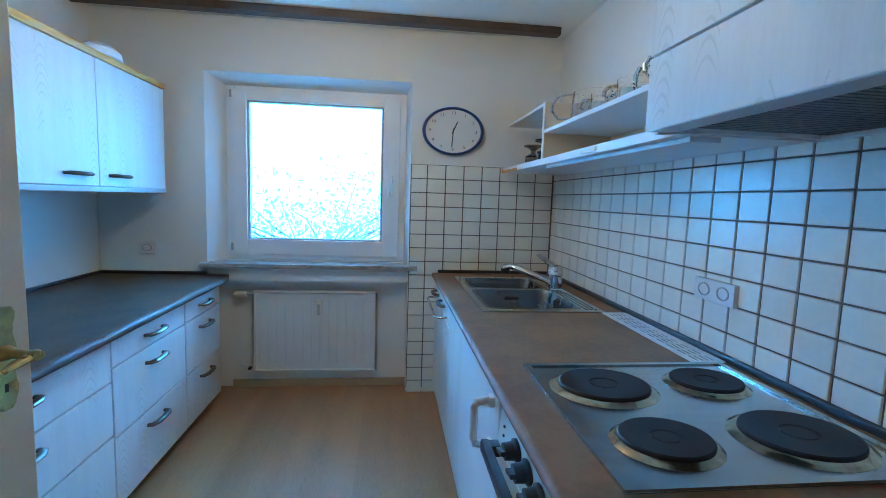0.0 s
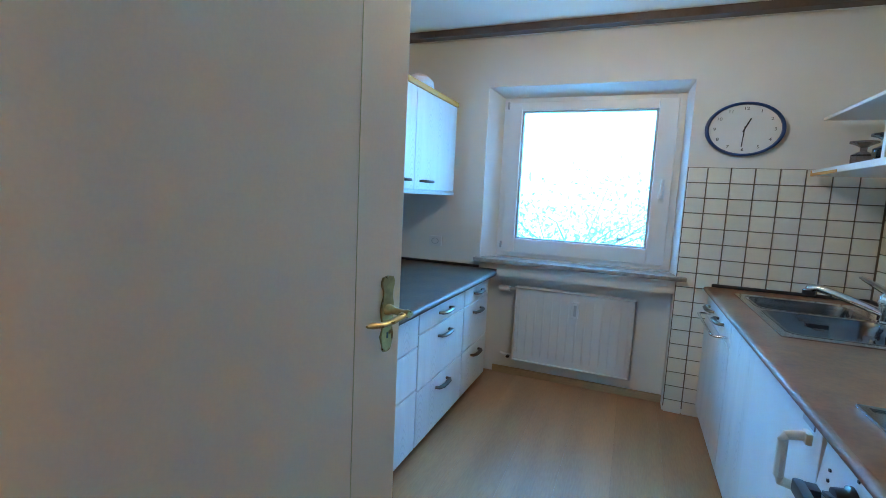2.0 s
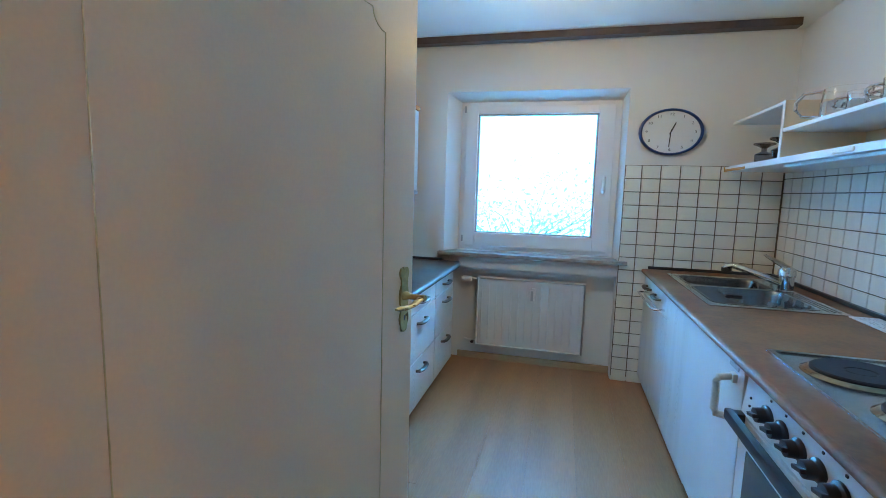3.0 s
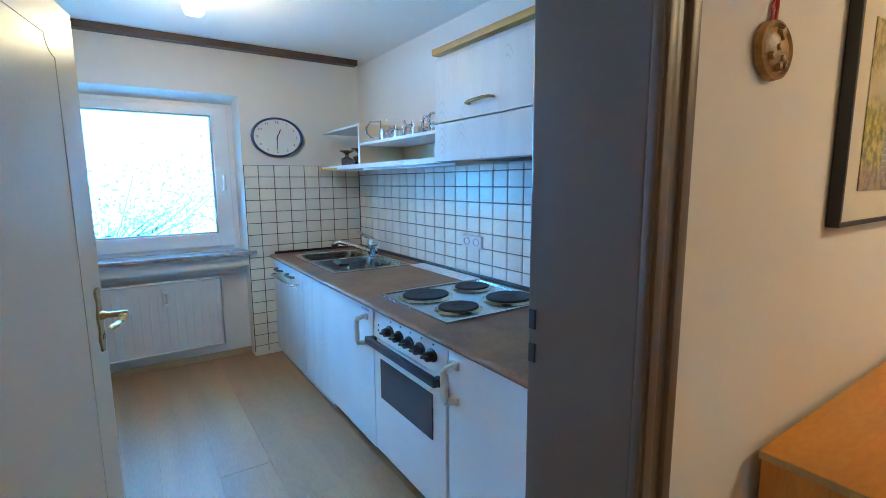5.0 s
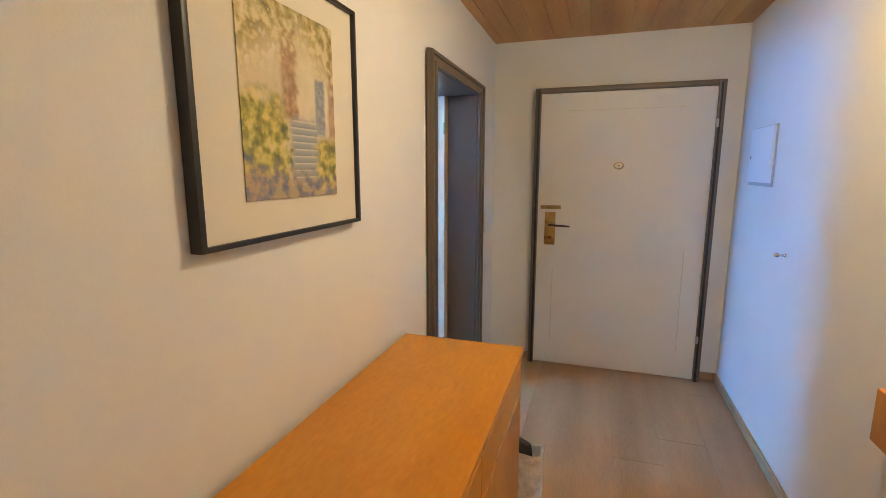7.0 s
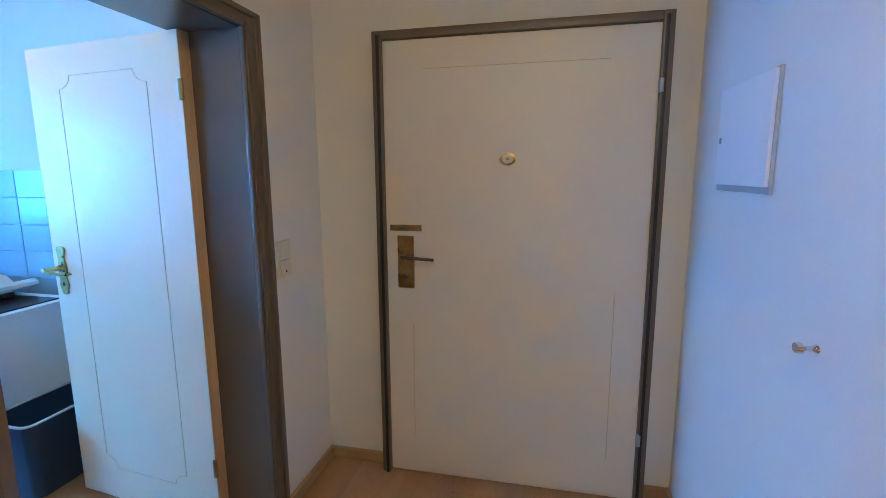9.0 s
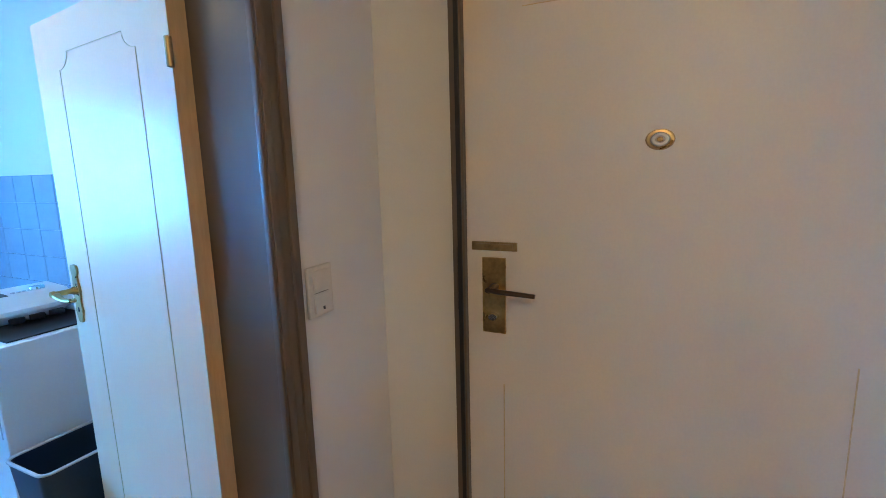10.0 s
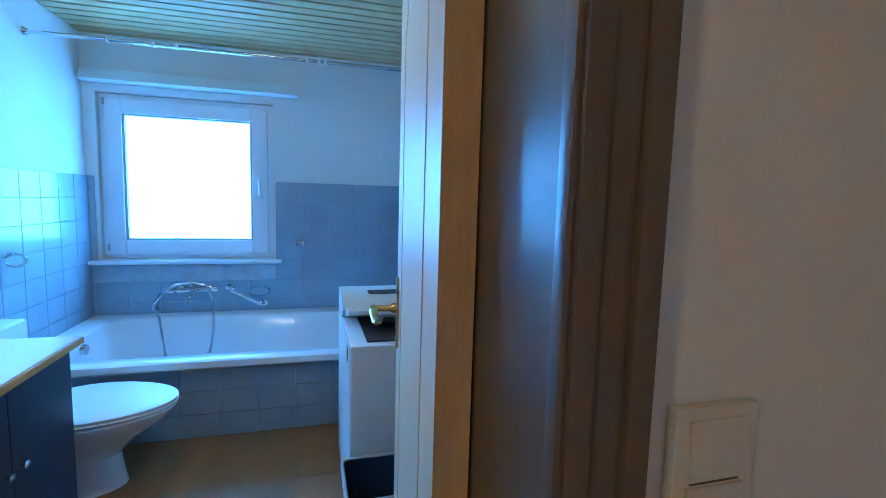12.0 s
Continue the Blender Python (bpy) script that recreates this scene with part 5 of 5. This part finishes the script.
levels = [rrect(-tx, tx, -0.46, ty, 0.004, 0.425), rrect(-tx, tx, -0.475, ty, 0.004, 0.440), rrect(-tx, tx, -0.475, ty, 0.006, 0.475), rrect(-tx, tx, -0.46, ty, 0.01, 0.485),
          rrect(-tx + 0.09, tx - 0.10, -0.39, ty - 0.09, 0.12, 0.483), rrect(-tx + 0.11, tx - 0.12, -0.375, ty - 0.105, 0.12, 0.465), rrect(-tx + 0.16, tx - 0.25, -0.34, ty - 0.14, 0.13, 0.22),
          rrect(-tx + 0.20, tx - 0.33, -0.31, ty - 0.17, 0.13, 0.11), rrect(-tx + 0.30, tx - 0.45, -0.20, ty - 0.28, 0.10, 0.095)]
for a, b in zip(levels, levels[1:]):
    for k in range(len(a)):
        bm.faces.new((a[k], a[(k + 1) % len(a)], b[(k + 1) % len(a)], b[k]))
bm.faces.new(levels[-1])
part("shell", bm, M_CERAMIC, tub)
apron = part("apron", box(B(), -tx, tx, -0.42, -0.40, 0.0, 0.425), M_BGROUT, tub, "blue tiled apron")
ame = finish("tile", box(B(), -0.0785, 0.0785, -0.008, 0.0, 0.0015, 0.1385, 0.0015, 1), M_BTILE)
for i in range(11):
    for j in range(3):
        ob = new("tile", ame)
        ob.parent = apron
        ob.location = ((-0.812 + 0.16 * i) * PLAN, -0.42 * PLAN, 0.002 + 0.1405 * j)
part("drain_knob", lathe(B(), [(0, 0.02), (0.03, 0.018), (0.034, 0)], Matrix.Translation((-0.755, -0.06, 0.42)) @ Matrix.Rotation(math.pi / 2, 4, "Y"), 18), M_CHROME, tub)

mixer = thing("bath_mixer", 2.775, KW - 0.008, 0.65, "chrome bath mixer with hand shower and hose", "tap")
part("body", tube(B(), [(-0.085, -0.045, 0.02), (0.085, -0.045, 0.02)], 0.020, 14), M_CHROME, mixer)
for x in (-0.075, 0.075):
    part("union", lathe(B(), [(0.030, 0), (0.026, 0.008), (0.016, 0.012), (0.016, 0.045), (0, 0.045)], Matrix.Translation((x, 0, 0.02)) @ toward, 16), M_CHROME, mixer)
for x, s in ((-0.10, -1), (0.10, 1)):
    part("knob", lathe(B(), [(0, 0), (0.022, 0), (0.026, 0.01), (0.024, 0.035), (0, 0.038)], Matrix.Translation((x, -0.045, 0.02)) @ Matrix.Rotation(s * math.pi / 2, 4, "Y"), 16), M_CHROME, mixer)
part("spout", tube(B(), [(0, -0.05, 0.015), (0, -0.10, 0.0), (0, -0.15, -0.02), (0, -0.16, -0.045)], [0.016, 0.014, 0.014, 0.014], 12), M_CHROME, mixer)
part("hand_shower", tube(B(), [(0.07, -0.075, 0.065), (0.0, -0.08, 0.085), (-0.08, -0.085, 0.075), (-0.15, -0.09, 0.02), (-0.19, -0.09, -0.07), (-0.195, -0.09, -0.11)], [0.010, 0.011, 0.012, 0.012, 0.016, 0.026], 12), M_CHROME, mixer)
part("rest", tube(B(), [(0, -0.045, 0.03), (0, -0.075, 0.075)], 0.010, 10), M_CHROME, mixer)
part("hose", tube(B(), [(0.085, -0.05, 0.0), (0.115, -0.10, -0.05), (0.125, -0.15, -0.14), (0.125, -0.175, -0.28), (0.11, -0.19, -0.42), (0.0, -0.22, -0.53), (-0.12, -0.19, -0.43), (-0.14, -0.16, -0.28), (-0.165, -0.12, -0.16), (-0.195, -0.09, -0.10)], 0.008, 8), M_GREYPL, mixer)
bar = thing("grab_bar", 3.06, KW - 0.008, 0.55, "slanted chrome grab bar above the bath", "grab bar")
part("bar", tube(B(), [(-0.09, -0.004, 0.125), (-0.09, -0.055, 0.125), (-0.075, -0.065, 0.115), (0.085, -0.065, 0.0), (0.10, -0.055, -0.008), (0.10, -0.004, -0.008)], 0.011, 12), M_CHROME, bar)
for x, z in ((-0.09, 0.125), (0.10, -0.008)):
    part("flange", lathe(B(), [(0, 0.008), (0.026, 0.007), (0.028, 0)], Matrix.Translation((x, 0, z)) @ toward, 18), M_CHROME, bar)
dish = lathe(B(), [(0, 0.004), (0.055, 0.004), (0.062, 0.018), (0.066, 0.018), (0.066, 0)], Matrix.Translation((3.14, KW - 0.007, 0.64)) @ toward, 28, 1.0, 0.62)
tagged(part("soap_dish", dish, M_BTILE), "oval recessed blue ceramic soap dish", "soap dish")
hook = box(B(), 3.358, 3.408, KW - 0.022, KW - 0.007, 1.005, 1.055, 0.006)
tube(hook, [(3.383, KW - 0.02, 1.03), (3.383, KW - 0.045, 1.02), (3.383, KW - 0.05, 1.04)], 0.006, 8)
tagged(part("towel_hook", hook, M_CHROME), "small chrome towel hook on tiles", "hook")

rod = thing("shower_rod", 3.145, 2.24, 2.305, "chrome shower curtain rod below the ceiling", "curtain rod")
part("pole", tube(B(), [(-0.895, 0, 0), (0.895, 0, 0)], 0.011, 14), M_CHROME, rod)
for x, s in ((-0.895, 1), (0.895, -1)):
    part("flange", lathe(B(), [(0, 0.014), (0.018, 0.012), (0.024, 0)], Matrix.Translation((x, 0, 0)) @ Matrix.Rotation(s * math.pi / 2, 4, "Y"), 18), M_CHROME, rod)
for x in (-0.58, -0.40, -0.30, 0.28, 0.34, 0.37):
    part("ring", lathe(B(), [(0.013, -0.006), (0.017, -0.006), (0.017, 0.006), (0.013, 0.006), (0.013, -0.006)], Matrix.Translation((x, 0, 0)) @ Matrix.Rotation(math.pi / 2, 4, "Y"), 16), M_WHITE, rod)

# top-loading washing machine, lid propped open
wm = thing("washing_machine", 3.760, 1.405, 0.0, "white top-loading washing machine with its lid open", "washing machine")
wm.scale.z = 1.03
bm = box(B(), -0.205, 0.205, -0.288, 0.288, 0.02, 0.800, 0.006)
part("cabinet", bm, M_WHITE, wm)
part("loading_well", box(B(), -0.150, 0.150, -0.255, 0.06, 0.795, 0.806, 0.002), M_BLACK, wm, "dark loading opening")
bm = prism(B(), [(-0.205, 0.288, 0.800), (-0.205, 0.085, 0.800), (-0.205, 0.045, 0.845), (-0.205, 0.10, 0.895), (-0.205, 0.25, 0.910), (-0.205, 0.288, 0.895)], (0.41, 0, 0), 0.0)
con = part("console", bm, M_WHITE, wm)
part("display", prism(B(), [(-0.10, 0.120, 0.8985), (-0.10, 0.175, 0.9040), (0.02, 0.175, 0.9040), (0.02, 0.120, 0.8985)], (0, 0, 0.002)), M_BLACK, con)
part("dial", lathe(B(), [(0, 0.014), (0.024, 0.012), (0.027, 0)], Matrix.Translation((0.13, 0.16, 0.902)), 20), M_CHROME, con)
for k in range(4):
    part("button", box(B(), 0.04 + 0.018 * k, 0.050 + 0.018 * k, 0.14, 0.155, 0.9005, 0.906, 0.001), M_GREYPL, con)
lid = B()
outline = [(-0.195, 0.050, 0.845), (-0.195, -0.075, 0.892), (-0.195, -0.095, 0.880), (-0.195, -0.095, 0.862), (-0.195, 0.045, 0.815)]
prism(lid, outline, (0.39, 0, 0))
ld = part("lid", lid, M_WHITE, wm)
bm = lathe(B(), [(0, -0.03), (0.10, -0.028), (0.13, 0.0), (0.135, 0.012), (0, 0.012)], Matrix.Translation((0.01, -0.02, 0.835)) @ Matrix.Rotation(-0.35, 4, "X"), 28, 1.0, 0.55)
dt = part("detergent_tray", bm, M_WHITE, ld)
for k in range(3):
    part("compartment", box(B(), -0.075 + 0.06 * k, -0.030 + 0.06 * k, -0.107, -0.088, 0.822, 0.848, 0.006), M_BLACK, dt)
part("sticker", box(B(), -0.2065, -0.2045, -0.20, -0.16, 0.70, 0.76), M_BRASS_D, wm, "faded product sticker")
part("groove", box(B(), -0.2062, -0.2045, -0.268, -0.262, 0.42, 0.79), M_GREYPL, wm)
part("groove", box(B(), -0.2062, -0.2045, -0.262, 0.28, 0.790, 0.796), M_GREYPL, wm)
for x in (-0.17, 0.17):
    for y in (-0.25, 0.25):
        part("foot", lathe(B(), [(0, 0), (0.02, 0), (0.02, 0.02), (0, 0.02)], Matrix.Translation((x, y, 0)), 12), M_BLACK, wm)

# open waste bin standing in front of the machine
bin_ = thing("waste_bin", 3.70, 0.985, 0.0, "dark open waste bin with a pale rim", "bin")
bm = B()


def loop(x0, x1, y0, y1, r, z):
    ps = arc(x1 - r, y1 - r, r, 0, 90, 5) + arc(x0 + r, y1 - r, r, 90, 180, 5) + arc(x0 + r, y0 + r, r, 180, 270, 5) + arc(x1 - r, y0 + r, r, 270, 360, 5)
    return [bm.verts.new((p[0], p[1], z)) for p in ps]


lv = [loop(-0.15, 0.15, -0.095, 0.085, 0.03, 0.0), loop(-0.172, 0.17, -0.115, 0.10, 0.03, 0.375), loop(-0.166, 0.164, -0.109, 0.094, 0.027, 0.375), loop(-0.146, 0.146, -0.09, 0.08, 0.027, 0.01)]
for a, b in zip(lv, lv[1:]):
    for k in range(len(a)):
        bm.faces.new((a[k], a[(k + 1) % len(a)], b[(k + 1) % len(a)], b[k]))
bm.faces.new(lv[-1])
bm.faces.new(list(reversed(lv[0])))
part("tub", bm, M_NAVY, bin_)
ps = arc(0.14, 0.07, 0.03, 0, 90, 4) + arc(-0.142, 0.07, 0.03, 90, 180, 4) + arc(-0.142, -0.085, 0.03, 180, 270, 4) + arc(0.14, -0.085, 0.03, 270, 360, 4)
part("rim", tube(B(), [(p[0], p[1], 0.378) for p in ps + ps[:1]], 0.006, 8), M_GREYPL, bin_)

# toilet beside the vanity
wc = thing("toilet", 2.60, 1.62, 0.0, "white ceramic toilet with closed lid", "toilet")
bm = B()


def egg(z, rx, ry, cx):
    vs = []
    for k in range(32):
        a = 2 * math.pi * k / 32
        c, s = math.cos(a), math.sin(a)
        vs.append(bm.verts.new((cx + rx * c * (1.0 if c > 0 else 0.85), ry * s * (1 - 0.10 * c), z)))
    return vs


lv = [egg(0.0, 0.16, 0.105, 0.02), egg(0.03, 0.155, 0.10, 0.02), egg(0.16, 0.13, 0.085, 0.03), egg(0.24, 0.16, 0.11, 0.06), egg(0.32, 0.235, 0.165, 0.08), egg(0.375, 0.26, 0.182, 0.09), egg(0.385, 0.255, 0.178, 0.09)]
for a, b in zip(lv, lv[1:]):
    for k in range(32):
        bm.faces.new((a[k], a[(k + 1) % 32], b[(k + 1) % 32], b[k]))
bm.faces.new(lv[-1])
bm.faces.new(list(reversed(lv[0])))
part("bowl", bm, M_CERAMIC, wc)
bm = B()
lv = [egg(0.386, 0.262, 0.185, 0.09), egg(0.398, 0.267, 0.190, 0.09), egg(0.402, 0.262, 0.186, 0.09)]
for a, b in zip(lv, lv[1:]):
    for k in range(32):
        bm.faces.new((a[k], a[(k + 1) % 32], b[(k + 1) % 32], b[k]))
bm.faces.new(lv[-1])
bm.faces.new(list(reversed(lv[0])))
part("seat", bm, M_WHITE, wc)
bm = B()
lv = [egg(0.403, 0.262, 0.186, 0.09), egg(0.418, 0.266, 0.189, 0.09), egg(0.426, 0.245, 0.17, 0.09), egg(0.430, 0.15, 0.10, 0.09)]
for a, b in zip(lv, lv[1:]):
    for k in range(32):
        bm.faces.new((a[k], a[(k + 1) % 32], b[(k + 1) % 32], b[k]))
bm.faces.new(lv[-1])
bm.faces.new(list(reversed(lv[0])))
part("lid", bm, M_WHITE, wc)
part("cistern", box(B(), -0.34, -0.19, -0.19, 0.19, 0.40, 0.78, 0.02, 3), M_CERAMIC, wc)
part("outlet", tube(B(), [(-0.12, 0, 0.16), (-0.34, 0, 0.16)], 0.05, 14), M_CERAMIC, wc)
tr = tube(B(), [(2.26, 1.915, 0.335), (2.72, 1.915, 0.335), (2.735, 1.905, 0.325)], 0.007, 8)
tagged(part("floor_rail", tr, M_BLACK), "thin dark rail in front of the tub", "rail")

vanity = thing("vanity_unit", 2.50, 0.98, 0.0, "dark blue vanity unit with a white top", "cabinet")
part("body", box(B(), -0.245, 0.245, -0.30, 0.30, 0.08, 0.815, 0.003), M_NAVY, vanity)
part("plinth", box(B(), -0.245, 0.20, -0.29, 0.29, 0.0, 0.08), M_BLACK, vanity)
for k in range(2):
    d = part("door", box(B(), 0.246, 0.264, -0.298 + 0.299 * k, -0.001 + 0.299 * k, 0.09, 0.81, 0.003), M_NAVY, vanity)
    part("knob", lathe(B(), [(0.005, 0), (0.005, 0.012), (0.012, 0.016), (0, 0.022)], Matrix.Translation((0.264, -0.03 + 0.06 * k, 0.55)) @ Matrix.Rotation(math.pi / 2, 4, "Y"), 14), M_CHROME, d)
part("top", box(B(), -0.248, 0.278, -0.345, 0.345, 0.818, 0.848, 0.006), M_CERAMIC, vanity, "white vanity top")
part("front_edge", box(B(), 0.2785, 0.282, -0.345, 0.345, 0.818, 0.842, 0.001), M_BEECH, vanity)
ring = lathe(B(), [(0.030, -0.004), (0.038, -0.004), (0.040, 0.0), (0.038, 0.004), (0.030, 0.004), (0.028, 0), (0.030, -0.004)], Matrix.Translation((BL + 0.03, 2.02, 1.03)) @ Matrix.Rotation(0.3, 4, "Z") @ toward, 24)
tube(ring, [(BL + 0.002, 2.02, 1.07), (BL + 0.03, 2.02, 1.07)], 0.008, 8)
tagged(part("towel_ring", ring, M_CHROME), "chrome ring on the tiled wall", "towel ring")

tagged(part("trim_corner", box(B(), BR - 0.010, BR - 0.0005, KW - 0.018, KW - 0.0085, 0.49, 1.525, 0.002), M_WHITE), "white corner strip between bathroom tiles", "trim", "", "structure")

# ---- tree outside the kitchen window ----
tree = thing("tree", 0.30, 5.9, -4.15, "pale sunlit leafy tree outside the window", "tree")
M_LEAF = mat("sunlit_leaf", (0.34, 0.42, 0.22), 0.6, 0, 0.25, 3, 20, 0)
nodes, links = M_LEAF.node_tree.nodes, M_LEAF.node_tree.links
thin = nodes.new("ShaderNodeBsdfTranslucent")
thin.inputs[0].default_value = (0.60, 0.56, 0.22, 1)
blend = nodes.new("ShaderNodeMixShader")
blend.inputs[0].default_value = 0.16
links.new(nodes["Principled BSDF"].outputs[0], blend.inputs[1])
links.new(thin.outputs[0], blend.inputs[2])
links.new(blend.outputs[0], nodes["Material Output"].inputs[0])
M_BARK = mat("bark", (0.22, 0.17, 0.12), 0.9, 0, 0.2, 8, 40, 0.4)
rng = random.Random(4)
bm = B()
tube(bm, [(0, 0, 0), (0.04, 0, 1.5), (-0.03, 0.02, 3.2), (0.05, 0, 4.9)], [0.16, 0.13, 0.10, 0.04], 10)
tips = []
for k in range(60):
    z = rng.uniform(3.0, 4.95)
    a = rng.uniform(0, 6.28)
    r = rng.uniform(0.6, 1.9)
    end = (r * math.cos(a), 0.55 * r * math.sin(a), z + rng.uniform(0.3, 1.2))
    midp = (end[0] * 0.5, end[1] * 0.5, z + 0.3)
    tube(bm, [(0, 0, z - 0.2), midp, end], [0.016, 0.008, 0.003], 5)
    tips += [(end, 0.5), (midp, 0.5)]
part("trunk", bm, M_BARK, tree)
verts, faces = [], []
for (c, spread) in tips:
    for k in range(46):
        p = Vector(c) + Vector((rng.gauss(0, spread * 0.6), rng.gauss(0, spread * 0.45), rng.gauss(0, spread * 0.5)))
        m = Euler((rng.uniform(0, 6.3), rng.uniform(0, 6.3), rng.uniform(0, 6.3))).to_matrix()
        s = rng.uniform(0.022, 0.045)
        i = len(verts)
        for q in ((-1, 0, 0), (-0.2, 0.42, 0.1), (1, 0, 0), (-0.2, -0.42, 0.1)):
            v = p + m @ (Vector(q) * s)
            verts.append((v.x * PLAN, v.y * PLAN, v.z))
        faces.append((i, i + 1, i + 2, i + 3))
me = bpy.data.meshes.new("crown")
me.from_pydata(verts, [], faces)
me.materials.append(M_LEAF)
crown = new("crown", me)
crown.parent = tree
tagged(crown, kind="stuff")

# ---- tiles and boards, piece by piece ----
JX, JS, JZ = 0.098, 0.0995, 0.0965               # tile spacing along the walls and upwards
tile_field = structure("tile_bed_side", [(KR, KR + 0.0078, 0.20, KW - 0.001, 0.60, 1.652)], M_GROUT, "cream tiled splashback with dark joints", "tiled wall")
tme = finish("tile", box(B(), -0.006, 0.0, -0.0468, 0.0468, -0.0453, 0.0453, 0.0015, 1), M_TILE)
rest = KW - 0.008 - (1.092 + 16 * JS)
cut = finish("tile", box(B(), -0.006, 0.0, -rest / 2 + 0.0025, rest / 2 - 0.0025, -0.0457, 0.0457, 0.0015, 1), M_TILE)
for j in range(9):
    z = 1.548 + JZ / 2 - JZ * j
    pieces("tile", tme, [(KR + 0.001, 1.092 + JS * (i + 0.5), z, 0.0) for i in range(-8, 16)], tile_field)
    pieces("tile", cut, [(KR + 0.001, KW - 0.008 - rest / 2, z, 0.0)], tile_field)
tile_field = structure("tile_bed_window", [(1.173, KR + 0.007, KW - 0.0075, KW - 0.0003, 0.034, 1.630)], M_GROUT, "cream tiled wall strip beside the window", "tiled wall")
tme2 = finish("tile", box(B(), -0.0461, 0.0461, -0.006, 0.0, -0.0454, 0.0454, 0.0015, 1), M_TILE)
for j in range(17):
    z = 1.533 + JZ / 2 - JZ * j
    for i in range(-1, 7):
        x0, x1 = 1.259 + JX * i, 1.259 + JX * (i + 1)
        if i > 0 and j > 8:
            continue
        if i == -1:
            x0 = 1.174
            me = finish("tile", box(B(), -(x1 - x0) / 2 + 0.0025, (x1 - x0) / 2 - 0.0025, -0.006, 0.0, -0.0453, 0.0453, 0.0015, 1), M_TILE)
            pieces("tile", me, [((x0 + x1) / 2, KW - 0.0065, z, 0.0)], tile_field)
        elif x1 <= KR:
            pieces("tile", tme2, [((x0 + x1) / 2, KW - 0.0065, z, 0.0)], tile_field)

TB, TH = 0.162, 0.1585
btop = 1.525


def bath_tiles(name, along, fixed, a0, a1, z0, label, skip):
    """Blue-grey tiles on a bathroom wall, along x or y, with pale joints."""
    if along == "x":
        bed = [(a0, a1, fixed - 0.006, fixed - 0.0003, z0, btop)]
        me = finish("tile", box(B(), -TB / 2 + 0.0015, TB / 2 - 0.0015, -0.005, 0.0, -TH / 2 + 0.0015, TH / 2 - 0.0015, 0.0012, 1), M_BTILE)
    else:
        s = 1 if fixed < 3 else -1
        bed = [(min(fixed - s * 0.0077, fixed), max(fixed - s * 0.0077, fixed), a0, a1, z0, btop)]
        me = finish("tile", box(B(), -0.0025, 0.0025, -TB / 2 + 0.0015, TB / 2 - 0.0015, -TH / 2 + 0.0015, TH / 2 - 0.0015, 0.0012, 1), M_BTILE)
    if skip:
        x0, x1, zz0, zz1 = skip
        f0, f1 = fixed - 0.006, fixed - 0.0003
        bed = [(a0, x0, f0, f1, z0, btop), (x1, a1, f0, f1, z0, btop), (x0, x1, f0, f1, z0, zz0)]
    field = structure(name, bed, M_BGROUT, label, "tiled wall")
    z = btop - TH / 2
    out = []
    while z > z0 + TH / 2 - 0.02:
        a = a1 - TB / 2
        while a > a0 + TB / 2 - 0.01:
            if not (skip and skip[0] - TB / 2 + 0.01 < a < skip[1] + TB / 2 - 0.01 and z > skip[2] - TH / 2 + 0.01):
                out.append((a, fixed - 0.0055, z, 0.0) if along == "x" else (fixed + 0.002 * (1 if fixed < 3 else -1), a, z, 0.0))
            a -= TB
        z -= TH
    pieces("tile", me, out, field)


bath_tiles("tile_bed_bath_window", "x", KW, BL, BR, 0.40, "blue-grey tiled bathroom wall round the window", (VX0 - 0.02, VX1 + 0.02, 0.86, 2.2))
bath_tiles("tile_bed_bath_left", "y", BL, 0.30, KW - 0.006, 0.40, "blue-grey tiled bathroom side wall", None)
bath_tiles("tile_bed_bath_right", "y", BR, 0.95, KW - 0.006, 0.40, "blue-grey tiled wall behind the washing machine", None)

rng = random.Random(9)
made_planks = {}


def plank(along, length, width, material):
    """The mesh of a laminate board, shared by boards cut alike."""
    key = (along, round(length, 2), round(width, 3), material.name)
    if key not in made_planks:
        a, b = key[1] / 2 - 0.0007, key[2] / 2 - 0.0003
        sx, sy = (a, b) if along == "x" else (b, a)
        made_planks[key] = finish("plank", box(B(), -sx, sx, -sy, sy, -0.0035, 0.0, 0.0004, 1), material)
    return made_planks[key]


def lay(along, lo, hi, w0, w1, z, material):
    """Boards 1.2 long and 0.19 wide with random end joints, cut at the room's edges."""
    w = w0
    while w < w1 - 0.01:
        width = min(0.19, w1 - w)
        p = lo - round(rng.uniform(0, 1.1), 1)
        while p < hi - 0.01:
            a, b = max(p, lo), min(p + 1.2, hi)
            if b - a > 0.03:
                c, d = (a + b) / 2, w + width / 2
                pieces("plank", plank(along, b - a, width, material), [(c, d, z, 0.0) if along == "x" else (d, c, z, 0.0)], floor)
            p += 1.2
        w += 0.19


lay("y", 0.10, KW + 0.1, KL, KR, 0.0, M_FLOOR)
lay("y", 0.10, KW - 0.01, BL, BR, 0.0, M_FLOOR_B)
lay("x", -1.4, HE, HR, 0.10, -0.0006, M_FLOOR_X)
